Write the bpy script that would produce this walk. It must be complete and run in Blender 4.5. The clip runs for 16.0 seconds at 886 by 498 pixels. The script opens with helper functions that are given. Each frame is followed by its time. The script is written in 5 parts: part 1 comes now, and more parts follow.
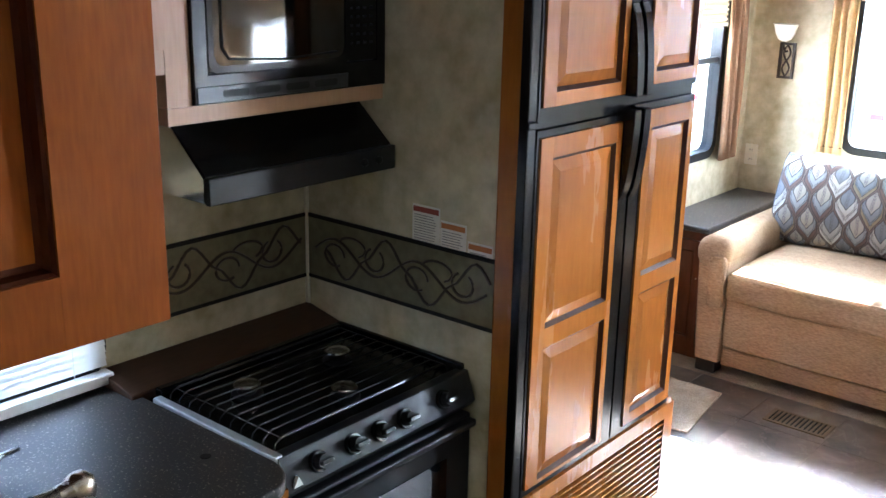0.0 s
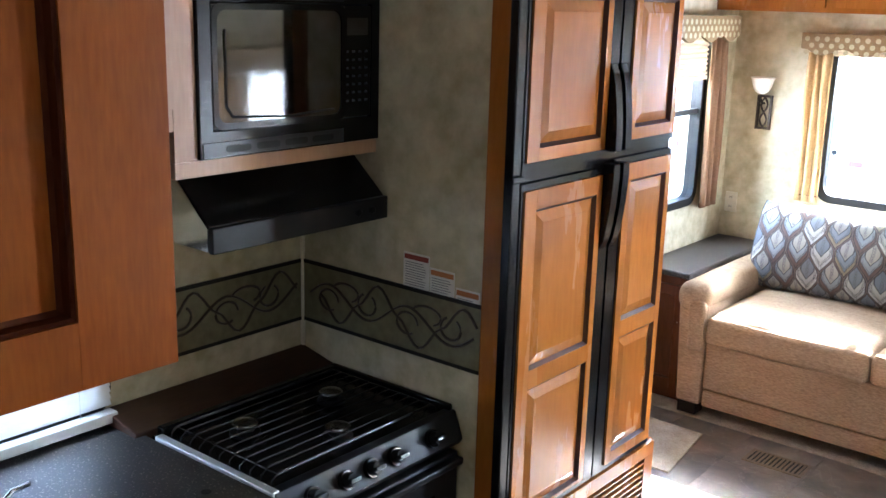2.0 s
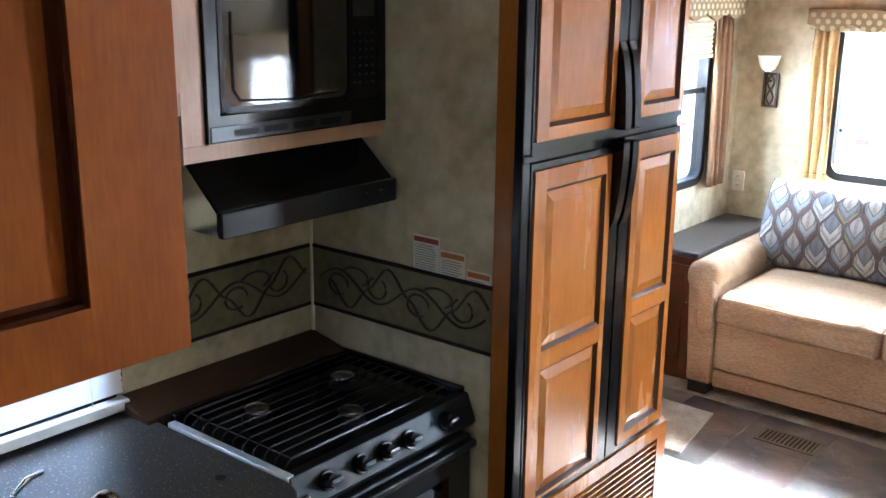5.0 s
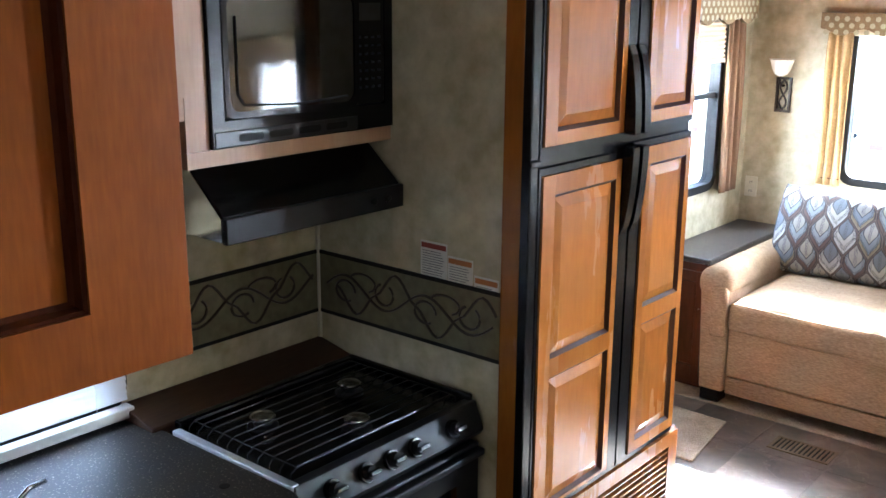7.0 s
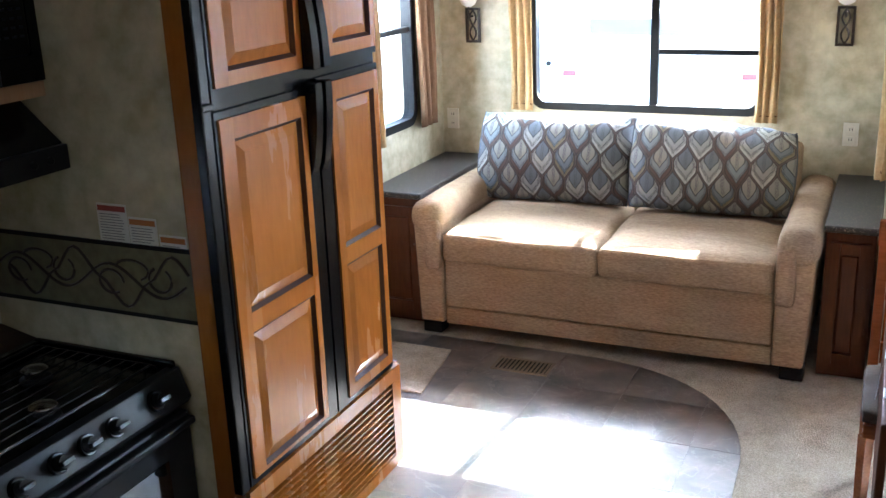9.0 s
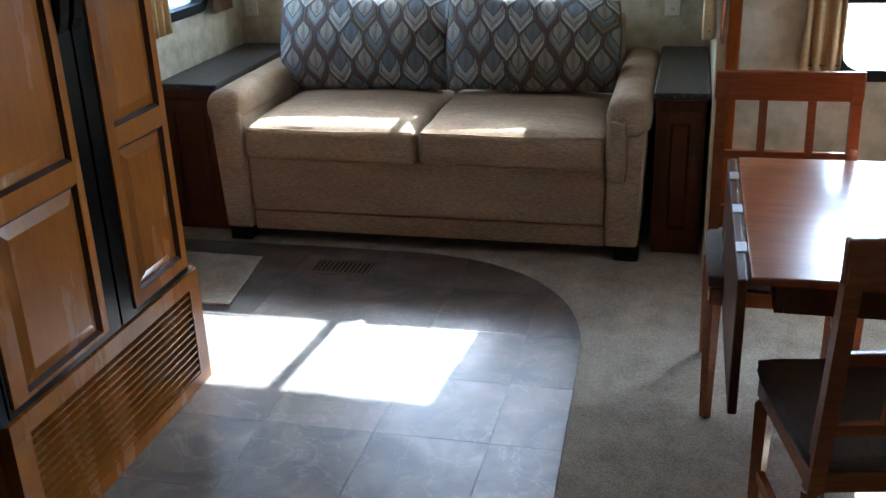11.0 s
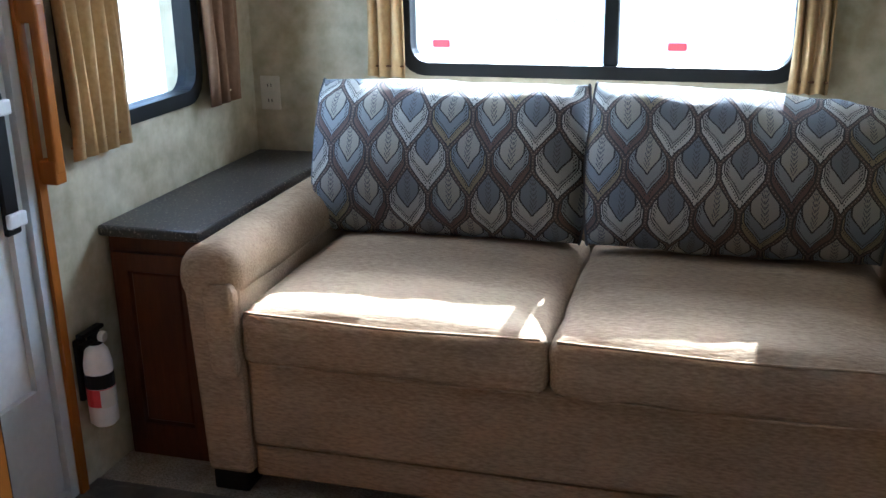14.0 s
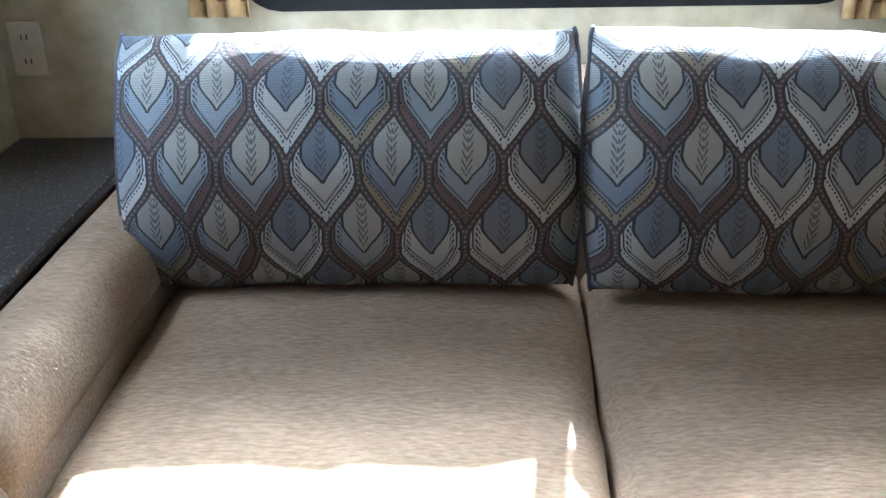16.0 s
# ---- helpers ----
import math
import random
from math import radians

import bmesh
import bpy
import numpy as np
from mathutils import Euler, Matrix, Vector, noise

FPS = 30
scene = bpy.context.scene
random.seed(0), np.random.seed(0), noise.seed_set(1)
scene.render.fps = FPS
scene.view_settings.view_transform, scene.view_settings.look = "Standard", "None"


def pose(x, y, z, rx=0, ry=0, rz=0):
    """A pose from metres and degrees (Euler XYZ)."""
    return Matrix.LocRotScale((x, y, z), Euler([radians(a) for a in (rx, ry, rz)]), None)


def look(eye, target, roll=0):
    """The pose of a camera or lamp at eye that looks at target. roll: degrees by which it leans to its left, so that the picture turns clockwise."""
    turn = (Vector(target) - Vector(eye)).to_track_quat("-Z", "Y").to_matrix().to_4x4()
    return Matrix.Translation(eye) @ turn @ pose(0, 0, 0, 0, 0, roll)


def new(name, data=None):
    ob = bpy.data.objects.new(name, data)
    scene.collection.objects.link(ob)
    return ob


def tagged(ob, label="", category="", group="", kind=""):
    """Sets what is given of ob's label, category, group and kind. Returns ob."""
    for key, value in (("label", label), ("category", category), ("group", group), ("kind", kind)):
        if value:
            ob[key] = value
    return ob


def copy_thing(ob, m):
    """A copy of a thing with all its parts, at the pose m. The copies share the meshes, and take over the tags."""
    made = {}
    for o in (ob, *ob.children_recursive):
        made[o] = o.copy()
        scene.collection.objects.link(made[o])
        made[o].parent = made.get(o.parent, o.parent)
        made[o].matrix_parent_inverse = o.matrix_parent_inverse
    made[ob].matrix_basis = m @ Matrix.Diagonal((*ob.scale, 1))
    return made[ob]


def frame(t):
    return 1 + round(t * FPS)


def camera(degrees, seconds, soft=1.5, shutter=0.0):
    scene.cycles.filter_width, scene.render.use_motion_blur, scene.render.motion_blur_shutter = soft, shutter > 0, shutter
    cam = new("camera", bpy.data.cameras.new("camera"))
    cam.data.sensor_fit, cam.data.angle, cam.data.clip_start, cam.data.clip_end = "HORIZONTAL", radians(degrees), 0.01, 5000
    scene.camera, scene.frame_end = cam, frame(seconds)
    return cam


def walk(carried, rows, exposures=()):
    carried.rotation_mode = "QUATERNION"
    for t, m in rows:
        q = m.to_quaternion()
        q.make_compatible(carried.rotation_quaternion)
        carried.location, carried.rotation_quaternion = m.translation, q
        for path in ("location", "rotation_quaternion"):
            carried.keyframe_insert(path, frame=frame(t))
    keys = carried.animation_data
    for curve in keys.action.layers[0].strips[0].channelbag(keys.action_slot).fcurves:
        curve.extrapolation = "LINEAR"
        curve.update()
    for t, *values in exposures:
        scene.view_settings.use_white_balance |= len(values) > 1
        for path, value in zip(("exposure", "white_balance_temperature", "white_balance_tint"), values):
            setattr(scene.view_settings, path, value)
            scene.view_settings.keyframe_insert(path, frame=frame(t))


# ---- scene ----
cam = camera(48.0, 16.0)
PATH = [
    (0, (2.27, -5.356, 1.927), (1.045, -3.881, 1.359), 1.2),
    (0.5, (2.277, -5.401, 1.94), (1.057, -3.904, 1.42), 1.4),
    (1, (2.315, -5.434, 1.957), (1.092, -3.929, 1.467), 1.6),
    (1.5, (2.36, -5.471, 1.988), (1.141, -3.963, 1.498), 1.8),
    (2, (2.364, -5.468, 1.988), (1.139, -3.964, 1.498), 1.6),
    (2.5, (2.357, -5.464, 1.989), (1.131, -3.965, 1.491), 1.3),
    (3, (2.359, -5.472, 1.967), (1.13, -3.973, 1.474), 0.9),
    (3.5, (2.343, -5.459, 1.984), (1.116, -3.966, 1.469), 0.9),
    (4, (2.338, -5.472, 1.97), (1.115, -3.975, 1.457), 0.7),
    (6.5, (2.342, -5.451, 1.97), (1.105, -3.968, 1.448), 0.4),
    (7, (2.333, -5.436, 1.961), (1.086, -3.956, 1.457), 0.4),
    (7.5, (2.324, -5.415, 1.957), (1.101, -3.913, 1.459), 0.5),
    (8, (2.329, -5.386, 1.94), (1.198, -3.815, 1.437), -0.0),
    (8.5, (2.425, -5.286, 1.948), (1.406, -3.655, 1.399), -1.1),
    (9, (2.381, -5.278, 1.899), (1.587, -3.544, 1.299), -2.1),
    (9.5, (2.379, -5.254, 1.862), (1.799, -3.472, 1.164), -2.3),
    (9.7, (2.355, -5.239, 1.847), (1.861, -3.452, 1.097), -2.4),
    (11.8, (2.245, -4.593, 1.453), (1.79, -2.794, 0.707), -2.2),
    (12, (2.203, -4.497, 1.423), (1.734, -2.694, 0.695), -2.1),
    (12.5, (2.085, -4.163, 1.392), (1.566, -2.36, 0.698), -1.4),
    (13, (1.871, -3.822, 1.393), (1.338, -1.98, 0.826), -0.9),
    (13.5, (1.721, -3.497, 1.415), (1.18, -1.66, 0.837), -0.9),
    (14, (1.574, -3.159, 1.418), (1.052, -1.329, 0.804), -0.9),
    (14.5, (1.462, -2.823, 1.423), (0.968, -1.018, 0.717), -0.7),
    (15, (1.361, -2.517, 1.401), (0.919, -0.738, 0.599), -0.9),
    (15.5, (1.273, -2.261, 1.396), (0.914, -0.496, 0.526), -2.2),
    (16, (1.085, -2.07, 1.391), (0.964, -0.268, 0.533), -1.6),
]
EXPOSURES = [(0, 5.3, 5450, 8), (7.5, 5.3, 5450, 8), (8.5, 5.25, 5400, 7), (9, 4.75, 5350, 6), (9.6, 4.15, 5300, 4), (11.8, 2.7, 5000, 1), (12.5, 2.15, 5000, 1), (13, 2.2, 5000, 2), (13.5, 2.95, 5050, 3), (14.5, 3.45, 5000, 4), (16, 3.55, 5000, 4)]
walk(cam, [(t, look(eye, target, roll)) for t, eye, target, roll in PATH], EXPOSURES)

# ---- world, sun, large lights ----
world = bpy.data.worlds.new("sky")
scene.world = world
world.use_nodes = True
wn = world.node_tree.nodes
sky = wn.new("ShaderNodeTexSky")
sky.sky_type, sky.sun_disc = "NISHITA", False
SUN_WAY = Vector((-0.075, -1.0, -0.742)).normalized()
sky.sun_elevation, sky.sun_rotation = math.asin(-SUN_WAY.z), math.atan2(-SUN_WAY.x, -SUN_WAY.y)
wn["Background"].inputs["Strength"].default_value = 0.15
world.node_tree.links.new(sky.outputs[0], wn["Background"].inputs["Color"])
sun = new("sun", bpy.data.lights.new("sun", "SUN"))
sun.data.energy, sun.data.angle, sun.data.color = 5.0, radians(0.5), (1.0, 0.96, 0.90)
sun.matrix_world = look((0, 12, 10), Vector((0, 12, 10)) + SUN_WAY)


def window_light(name, eye, target, wide, high, watts, spread=180):
    lamp = new(name, bpy.data.lights.new(name, "AREA"))
    lamp.data.shape, lamp.data.size, lamp.data.size_y = "RECTANGLE", wide, high
    lamp.data.energy, lamp.data.color, lamp.data.spread = watts, (0.95, 0.97, 1.0), radians(spread)
    lamp.matrix_world = look(eye, target)
    return lamp


window_light("end_window_light", (3.04, -1.035, 1.21), (3.04, -3.0, 1.15), 0.41, 0.80, 2.2)
window_light("rear_window_light", (1.17, 0.075, 1.61), (1.17, -3.0, 1.1), 1.16, 0.34, 1.2)
window_light("side_window_light", (-0.085, -0.71, 1.65), (2.0, -0.71, 1.2), 0.56, 0.36, 1.2)
window_light("sink_window_light", (-0.15, -4.45, 0.99), (2.0, -4.45, 0.85), 0.84, 0.33, 0.3)
# Unseen fill lamp added at the passage end; no window stands there.
window_light("passage_fill_light", (1.9, -6.95, 1.7), (1.5, 0, 1.2), 0.8, 0.7, 0.06)


# ---- materials ----
def nodes_of(name):
    m = bpy.data.materials.new(name)
    m.use_nodes = True
    t = m.node_tree
    return m, t.nodes, t.links, t.nodes["Principled BSDF"]


def surface(name, a, b=None, rough=0.5, metal=0.0, scale=6.0, stretch=(1, 1, 1), grain=60.0, bump=0.1, spec=0.5, patch=0.5, rnd=0.0, depth=0.004):
    """Two colours mixed by a coarse and a fine noise, with fine relief and uneven gloss."""
    m, n, l, p = nodes_of(name)
    b = b or tuple(c * 0.8 for c in a)
    tc, mp = n.new("ShaderNodeTexCoord"), n.new("ShaderNodeMapping")
    mp.inputs["Scale"].default_value = stretch
    l.new(tc.outputs["Object"], mp.inputs["Vector"])
    n1, n2 = n.new("ShaderNodeTexNoise"), n.new("ShaderNodeTexNoise")
    n1.inputs["Scale"].default_value, n1.inputs["Detail"].default_value, n1.inputs["Roughness"].default_value = scale, 5, 0.6
    n2.inputs["Scale"].default_value, n2.inputs["Detail"].default_value = grain, 3
    for q in (n1, n2):
        l.new(mp.outputs["Vector"], q.inputs["Vector"])
    mix = n.new("ShaderNodeMix")
    mix.data_type = "FLOAT"
    mix.inputs["Factor"].default_value = patch
    l.new(n2.outputs["Fac"], mix.inputs["A"])
    l.new(n1.outputs["Fac"], mix.inputs["B"])
    fac = mix.outputs["Result"]
    if rnd:
        info, add = n.new("ShaderNodeObjectInfo"), n.new("ShaderNodeMath")
        add.operation = "MULTIPLY_ADD"
        l.new(info.outputs["Random"], add.inputs[0])
        add.inputs[1].default_value = rnd
        l.new(fac, add.inputs[2])
        sub = n.new("ShaderNodeMath")
        sub.operation = "SUBTRACT"
        l.new(add.outputs[0], sub.inputs[0])
        sub.inputs[1].default_value = rnd / 2
        fac = sub.outputs[0]
    ramp = n.new("ShaderNodeValToRGB")
    ramp.color_ramp.elements[0].position, ramp.color_ramp.elements[1].position = 0.34, 0.66
    ramp.color_ramp.elements[0].color, ramp.color_ramp.elements[1].color = (*b, 1), (*a, 1)
    l.new(fac, ramp.inputs["Fac"])
    l.new(ramp.outputs["Color"], p.inputs["Base Color"])
    rr = n.new("ShaderNodeMapRange")
    rr.inputs["To Min"].default_value, rr.inputs["To Max"].default_value = max(rough - 0.08, 0.02), min(rough + 0.08, 1)
    l.new(n1.outputs["Fac"], rr.inputs["Value"])
    l.new(rr.outputs["Result"], p.inputs["Roughness"])
    p.inputs["Metallic"].default_value, p.inputs["Specular IOR Level"].default_value = metal, spec
    if bump:
        bu = n.new("ShaderNodeBump")
        bu.inputs["Strength"].default_value, bu.inputs["Distance"].default_value = bump, depth
        l.new(n2.outputs["Fac"], bu.inputs["Height"])
        l.new(bu.outputs["Normal"], p.inputs["Normal"])
    return m


def plain(name, colour, rough=0.4, metal=0.0, spec=0.5):
    return surface(name, colour, tuple(c * 0.88 for c in colour), rough, metal, bump=0.03, spec=spec)


def glass(name):
    m, n, l, p = nodes_of(name)
    p.inputs["Transmission Weight"].default_value, p.inputs["Roughness"].default_value, p.inputs["IOR"].default_value = 1.0, 0.0, 1.05
    return m


def ogee_fabric(name):
    """A woven cloth of staggered drop shapes: brown net, pale rims, blue, tan and cream hearts."""
    m, n, l, p = nodes_of(name)
    uv = n.new("ShaderNodeUVMap")
    sep = n.new("ShaderNodeSeparateXYZ")
    l.new(uv.outputs["UV"], sep.inputs[0])

    def calc(op, a, b=None, c=None):
        q = n.new("ShaderNodeMath")
        q.operation = op
        for k, v in enumerate((a, b, c)):
            if v is None:
                continue
            if isinstance(v, (int, float)):
                q.inputs[k].default_value = v
            else:
                l.new(v, q.inputs[k])
        return q.outputs[0]

    def lattice(ox, oy):
        u, v = calc("ADD", sep.outputs[0], ox), calc("ADD", sep.outputs[1], oy)
        iu, iv = calc("FLOOR", u), calc("FLOOR", v)
        a, b = calc("SUBTRACT", calc("SUBTRACT", u, iu), 0.5), calc("SUBTRACT", calc("SUBTRACT", v, iv), 0.5)

        def half(y):
            lin = calc("MINIMUM", calc("MAXIMUM", calc("DIVIDE", calc("SUBTRACT", 0.43, calc("ABSOLUTE", y)), 0.36), 0.0), 1.0)
            soft = calc("MULTIPLY", calc("MULTIPLY", lin, lin), calc("MULTIPLY_ADD", lin, -2.0, 3.0))
            return calc("MULTIPLY", calc("ADD", lin, soft), 0.25)

        def nested(k):
            wide = calc("MULTIPLY", half(calc("DIVIDE", calc("ADD", b, 0.395 - 0.43 * k), k)), k)
            return calc("SUBTRACT", wide, calc("ABSOLUTE", a)), calc("GREATER_THAN", wide, 0.006)

        depth = calc("SUBTRACT", half(b), calc("ABSOLUTE", a))
        ident = calc("ADD", calc("MULTIPLY", iu, 12.9898), calc("MULTIPLY", iv, 78.233))
        rand = calc("FRACT", calc("MULTIPLY", calc("SINE", ident), 43758.5453))
        return (depth, *nested(0.56), *nested(0.79), rand, a, b)

    one, two = lattice(0, 0), lattice(0.5, 0.5)
    inside = calc("GREATER_THAN", one[0], 0.0)

    def pick(x, y):
        return calc("ADD", calc("MULTIPLY", x, inside), calc("MULTIPLY", y, calc("SUBTRACT", 1.0, inside)))

    depth, heart_in, heart_on, band_in, band_on, r, a, b = (pick(x, y) for x, y in zip(one, two))

    def ramp(fac, stops, kind="CONSTANT"):
        k = n.new("ShaderNodeValToRGB")
        k.color_ramp.interpolation = kind
        e = k.color_ramp.elements
        while len(e) < len(stops):
            e.new(0.5)
        for s, (pos, col) in zip(e, stops):
            s.position, s.color = pos, (*col, 1)
        l.new(fac, k.inputs["Fac"])
        return k.outputs["Color"]

    def blend(fac, x, y):
        k = n.new("ShaderNodeMix")
        k.data_type = "RGBA"
        l.new(fac, k.inputs["Factor"])
        for v, sock in ((x, k.inputs[6]), (y, k.inputs[7])):
            if isinstance(v, tuple):
                sock.default_value = (*v, 1)
            else:
                l.new(v, sock)
        return k.outputs[2]

    def near(x, at, wide):
        return calc("LESS_THAN", calc("ABSOLUTE", calc("SUBTRACT", x, at)), wide)

    def both(x, y):
        return calc("MULTIPLY", x, y)

    def dashes(x, rate, cut):
        return calc("GREATER_THAN", calc("SINE", calc("MULTIPLY", x, rate)), cut)

    dark = (0.02, 0.021, 0.025)
    side = calc("ABSOLUTE", a)
    rim = ramp(r, [(0, (0.56, 0.55, 0.50)), (0.40, (0.13, 0.078, 0.062)), (0.65, (0.48, 0.48, 0.45)), (0.82, (0.25, 0.205, 0.12))])
    band = ramp(r, [(0, (0.37, 0.37, 0.34)), (0.40, (0.26, 0.29, 0.30)), (0.65, (0.45, 0.44, 0.39)), (0.82, (0.19, 0.22, 0.25))])
    heart = ramp(r, [(0, (0.165, 0.185, 0.21)), (0.40, (0.36, 0.34, 0.28)), (0.65, (0.165, 0.19, 0.22)), (0.82, (0.33, 0.32, 0.28))])
    beads = both(dashes(calc("MULTIPLY_ADD", side, 0.6, b), 150.0, -0.1), band_on)
    col = blend(calc("GREATER_THAN", band_in, 0.0), rim, band)
    col = blend(both(near(band_in, -0.050, 0.014), dashes(calc("MULTIPLY_ADD", side, -0.6, b), 130.0, 0.0)), col, dark)
    col = blend(both(near(band_in, 0.050, 0.017), beads), col, dark)
    col = blend(both(near(band_in, 0.088, 0.012), beads), col, (0.10, 0.10, 0.105))
    col = blend(both(near(band_in, 0.0, 0.012), band_on), col, dark)
    col = blend(both(calc("GREATER_THAN", heart_in, 0.0), heart_on), col, heart)
    veins = both(dashes(calc("MULTIPLY_ADD", side, 0.9, b), 125.0, 0.2), near(side, 0.045, 0.026))
    col = blend(both(veins, calc("GREATER_THAN", heart_in, 0.05)), col, (0.09, 0.095, 0.11))
    col = blend(both(both(near(side, 0.0, 0.012), dashes(b, 110.0, -0.2)), calc("GREATER_THAN", heart_in, 0.08)), col, (0.09, 0.093, 0.105))
    col = blend(both(near(heart_in, 0.0, 0.019), heart_on), col, dark)
    net = both(dashes(b, 190.0, 0.4), near(depth, 0.0, 0.012))
    col = blend(calc("LESS_THAN", depth, 0.068), col, dark)
    col = blend(calc("LESS_THAN", depth, 0.036), col, (0.085, 0.056, 0.046))
    col = blend(net, col, (0.30, 0.25, 0.20))
    noise_node = n.new("ShaderNodeTexNoise")
    noise_node.inputs["Scale"].default_value, noise_node.inputs["Detail"].default_value = 38, 4
    l.new(uv.outputs["UV"], noise_node.inputs["Vector"])
    threads = n.new("ShaderNodeTexWave")
    threads.wave_type, threads.bands_direction = "BANDS", "Y"
    threads.inputs["Scale"].default_value, threads.inputs["Distortion"].default_value, threads.inputs["Detail"].default_value = 26, 2.5, 2
    l.new(uv.outputs["UV"], threads.inputs["Vector"])
    col = blend(calc("MULTIPLY", noise_node.outputs["Fac"], 0.18), col, (0.20, 0.185, 0.165))
    col = blend(calc("MULTIPLY", threads.outputs["Fac"], 0.22), col, (0.055, 0.052, 0.052))
    l.new(col, p.inputs["Base Color"])
    p.inputs["Roughness"].default_value = 0.9
    bu = n.new("ShaderNodeBump")
    bu.inputs["Strength"].default_value, bu.inputs["Distance"].default_value = 0.4, 0.003
    l.new(threads.outputs["Fac"], bu.inputs["Height"])
    l.new(bu.outputs["Normal"], p.inputs["Normal"])
    return m


def slate(name):
    """Slate-look vinyl: brown and grey clouds, rusty patches and thin pale veins, shifted from tile to tile."""
    m, n, l, p = nodes_of(name)
    tc, info, shift = n.new("ShaderNodeTexCoord"), n.new("ShaderNodeObjectInfo"), n.new("ShaderNodeVectorMath")
    shift.operation = "MULTIPLY_ADD"
    l.new(info.outputs["Random"], shift.inputs[0])
    shift.inputs[1].default_value = (7.0, 5.0, 3.0)
    l.new(tc.outputs["Object"], shift.inputs[2])

    def cloud(scale, detail, rough):
        q = n.new("ShaderNodeTexNoise")
        q.inputs["Scale"].default_value, q.inputs["Detail"].default_value, q.inputs["Roughness"].default_value, q.inputs["Distortion"].default_value = scale, detail, rough, 0.6
        l.new(shift.outputs[0], q.inputs["Vector"])
        return q.outputs["Fac"]

    def ramp(fac, stops):
        k = n.new("ShaderNodeValToRGB")
        e = k.color_ramp.elements
        while len(e) < len(stops):
            e.new(0.5)
        for s, (pos, c) in zip(e, stops):
            s.position, s.color = pos, (*c, 1)
        l.new(fac, k.inputs["Fac"])
        return k.outputs["Color"]

    def blend(fac, x, y):
        k = n.new("ShaderNodeMix")
        k.data_type = "RGBA"
        l.new(fac, k.inputs["Factor"])
        l.new(x, k.inputs[6])
        if isinstance(y, tuple):
            k.inputs[7].default_value = (*y, 1)
        else:
            l.new(y, k.inputs[7])
        return k.outputs[2]

    base = ramp(cloud(4.5, 6, 0.62), [(0.32, (0.040, 0.036, 0.035)), (0.48, (0.098, 0.080, 0.067)), (0.60, (0.145, 0.118, 0.097)), (0.70, (0.205, 0.178, 0.152))])
    rust = ramp(cloud(2.6, 3, 0.5), [(0.54, (0, 0, 0)), (0.70, (0.40, 0.40, 0.40))])
    vein = ramp(cloud(5.5, 4, 0.55), [(0.485, (0, 0, 0)), (0.50, (0.26, 0.26, 0.26)), (0.515, (0, 0, 0))])
    col = blend(rust, base, (0.155, 0.085, 0.050))
    col = blend(vein, col, (0.30, 0.275, 0.245))
    l.new(col, p.inputs["Base Color"])
    rr = n.new("ShaderNodeMapRange")
    rr.inputs["To Min"].default_value, rr.inputs["To Max"].default_value = 0.28, 0.42
    fine = cloud(14, 4, 0.6)
    l.new(fine, rr.inputs["Value"])
    l.new(rr.outputs["Result"], p.inputs["Roughness"])
    p.inputs["Specular IOR Level"].default_value = 0.75
    bu = n.new("ShaderNodeBump")
    bu.inputs["Strength"].default_value, bu.inputs["Distance"].default_value = 0.14, 0.004
    l.new(fine, bu.inputs["Height"])
    l.new(bu.outputs["Normal"], p.inputs["Normal"])
    return m


WOOD = surface("maple_stained", (0.34, 0.117, 0.018), (0.25, 0.080, 0.0115), 0.26, spec=0.24, scale=2.2, stretch=(3, 3, 0.6), grain=22, bump=0.03, rnd=0.2, patch=0.65)
WOOD_DARK = surface("cherry_dark", (0.095, 0.032, 0.011), (0.06, 0.019, 0.007), 0.45, spec=0.2, scale=3.0, stretch=(4, 4, 0.5), grain=26, bump=0.05)
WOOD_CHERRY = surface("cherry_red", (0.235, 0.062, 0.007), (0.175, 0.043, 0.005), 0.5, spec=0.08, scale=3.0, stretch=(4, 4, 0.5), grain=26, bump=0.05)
# Shaded copy of the red cherry, with the recess's shade in its colour.
CHERRY_SHADED = surface("cherry_shaded", (0.065, 0.013, 0.003), (0.04, 0.008, 0.002), 0.5, spec=0.08, scale=3.0, stretch=(4, 4, 0.5), grain=26, bump=0.05)
WALNUT = surface("walnut_ledge", (0.055, 0.027, 0.014), (0.035, 0.017, 0.009), 0.45, spec=0.2, scale=3.0, stretch=(4, 0.5, 4), grain=26, bump=0.05)
# Much darker brown for the grooves round the raised panels.
WOOD_GROOVE = plain("dark_groove", (0.055, 0.020, 0.008), 0.5, spec=0.15)
WOOD_PALE = surface("maple_pale", (0.44, 0.27, 0.16), (0.37, 0.21, 0.12), 0.45, scale=3.0, stretch=(4, 4, 0.5), grain=26, bump=0.05)
WOOD_TABLE = surface("table_cherry", (0.30, 0.092, 0.028), (0.20, 0.055, 0.016), 0.22, scale=3.0, stretch=(0.5, 5, 5), grain=24, bump=0.02)
WALLPAPER = surface("mottled_wallpaper", (0.62, 0.56, 0.41), (0.34, 0.29, 0.175), 0.6, scale=4.0, grain=16, bump=0.05, patch=0.7)
CEILING_WHITE = plain("ceiling_white", (0.72, 0.70, 0.65), 0.6)
CARPET = surface("beige_carpet", (0.50, 0.43, 0.34), (0.23, 0.19, 0.145), 0.95, scale=9.0, grain=170, bump=0.9, patch=0.4, spec=0.1, depth=0.01)
TILE = slate("slate_vinyl")
GROUT = plain("grout", (0.10, 0.086, 0.075), 0.6)
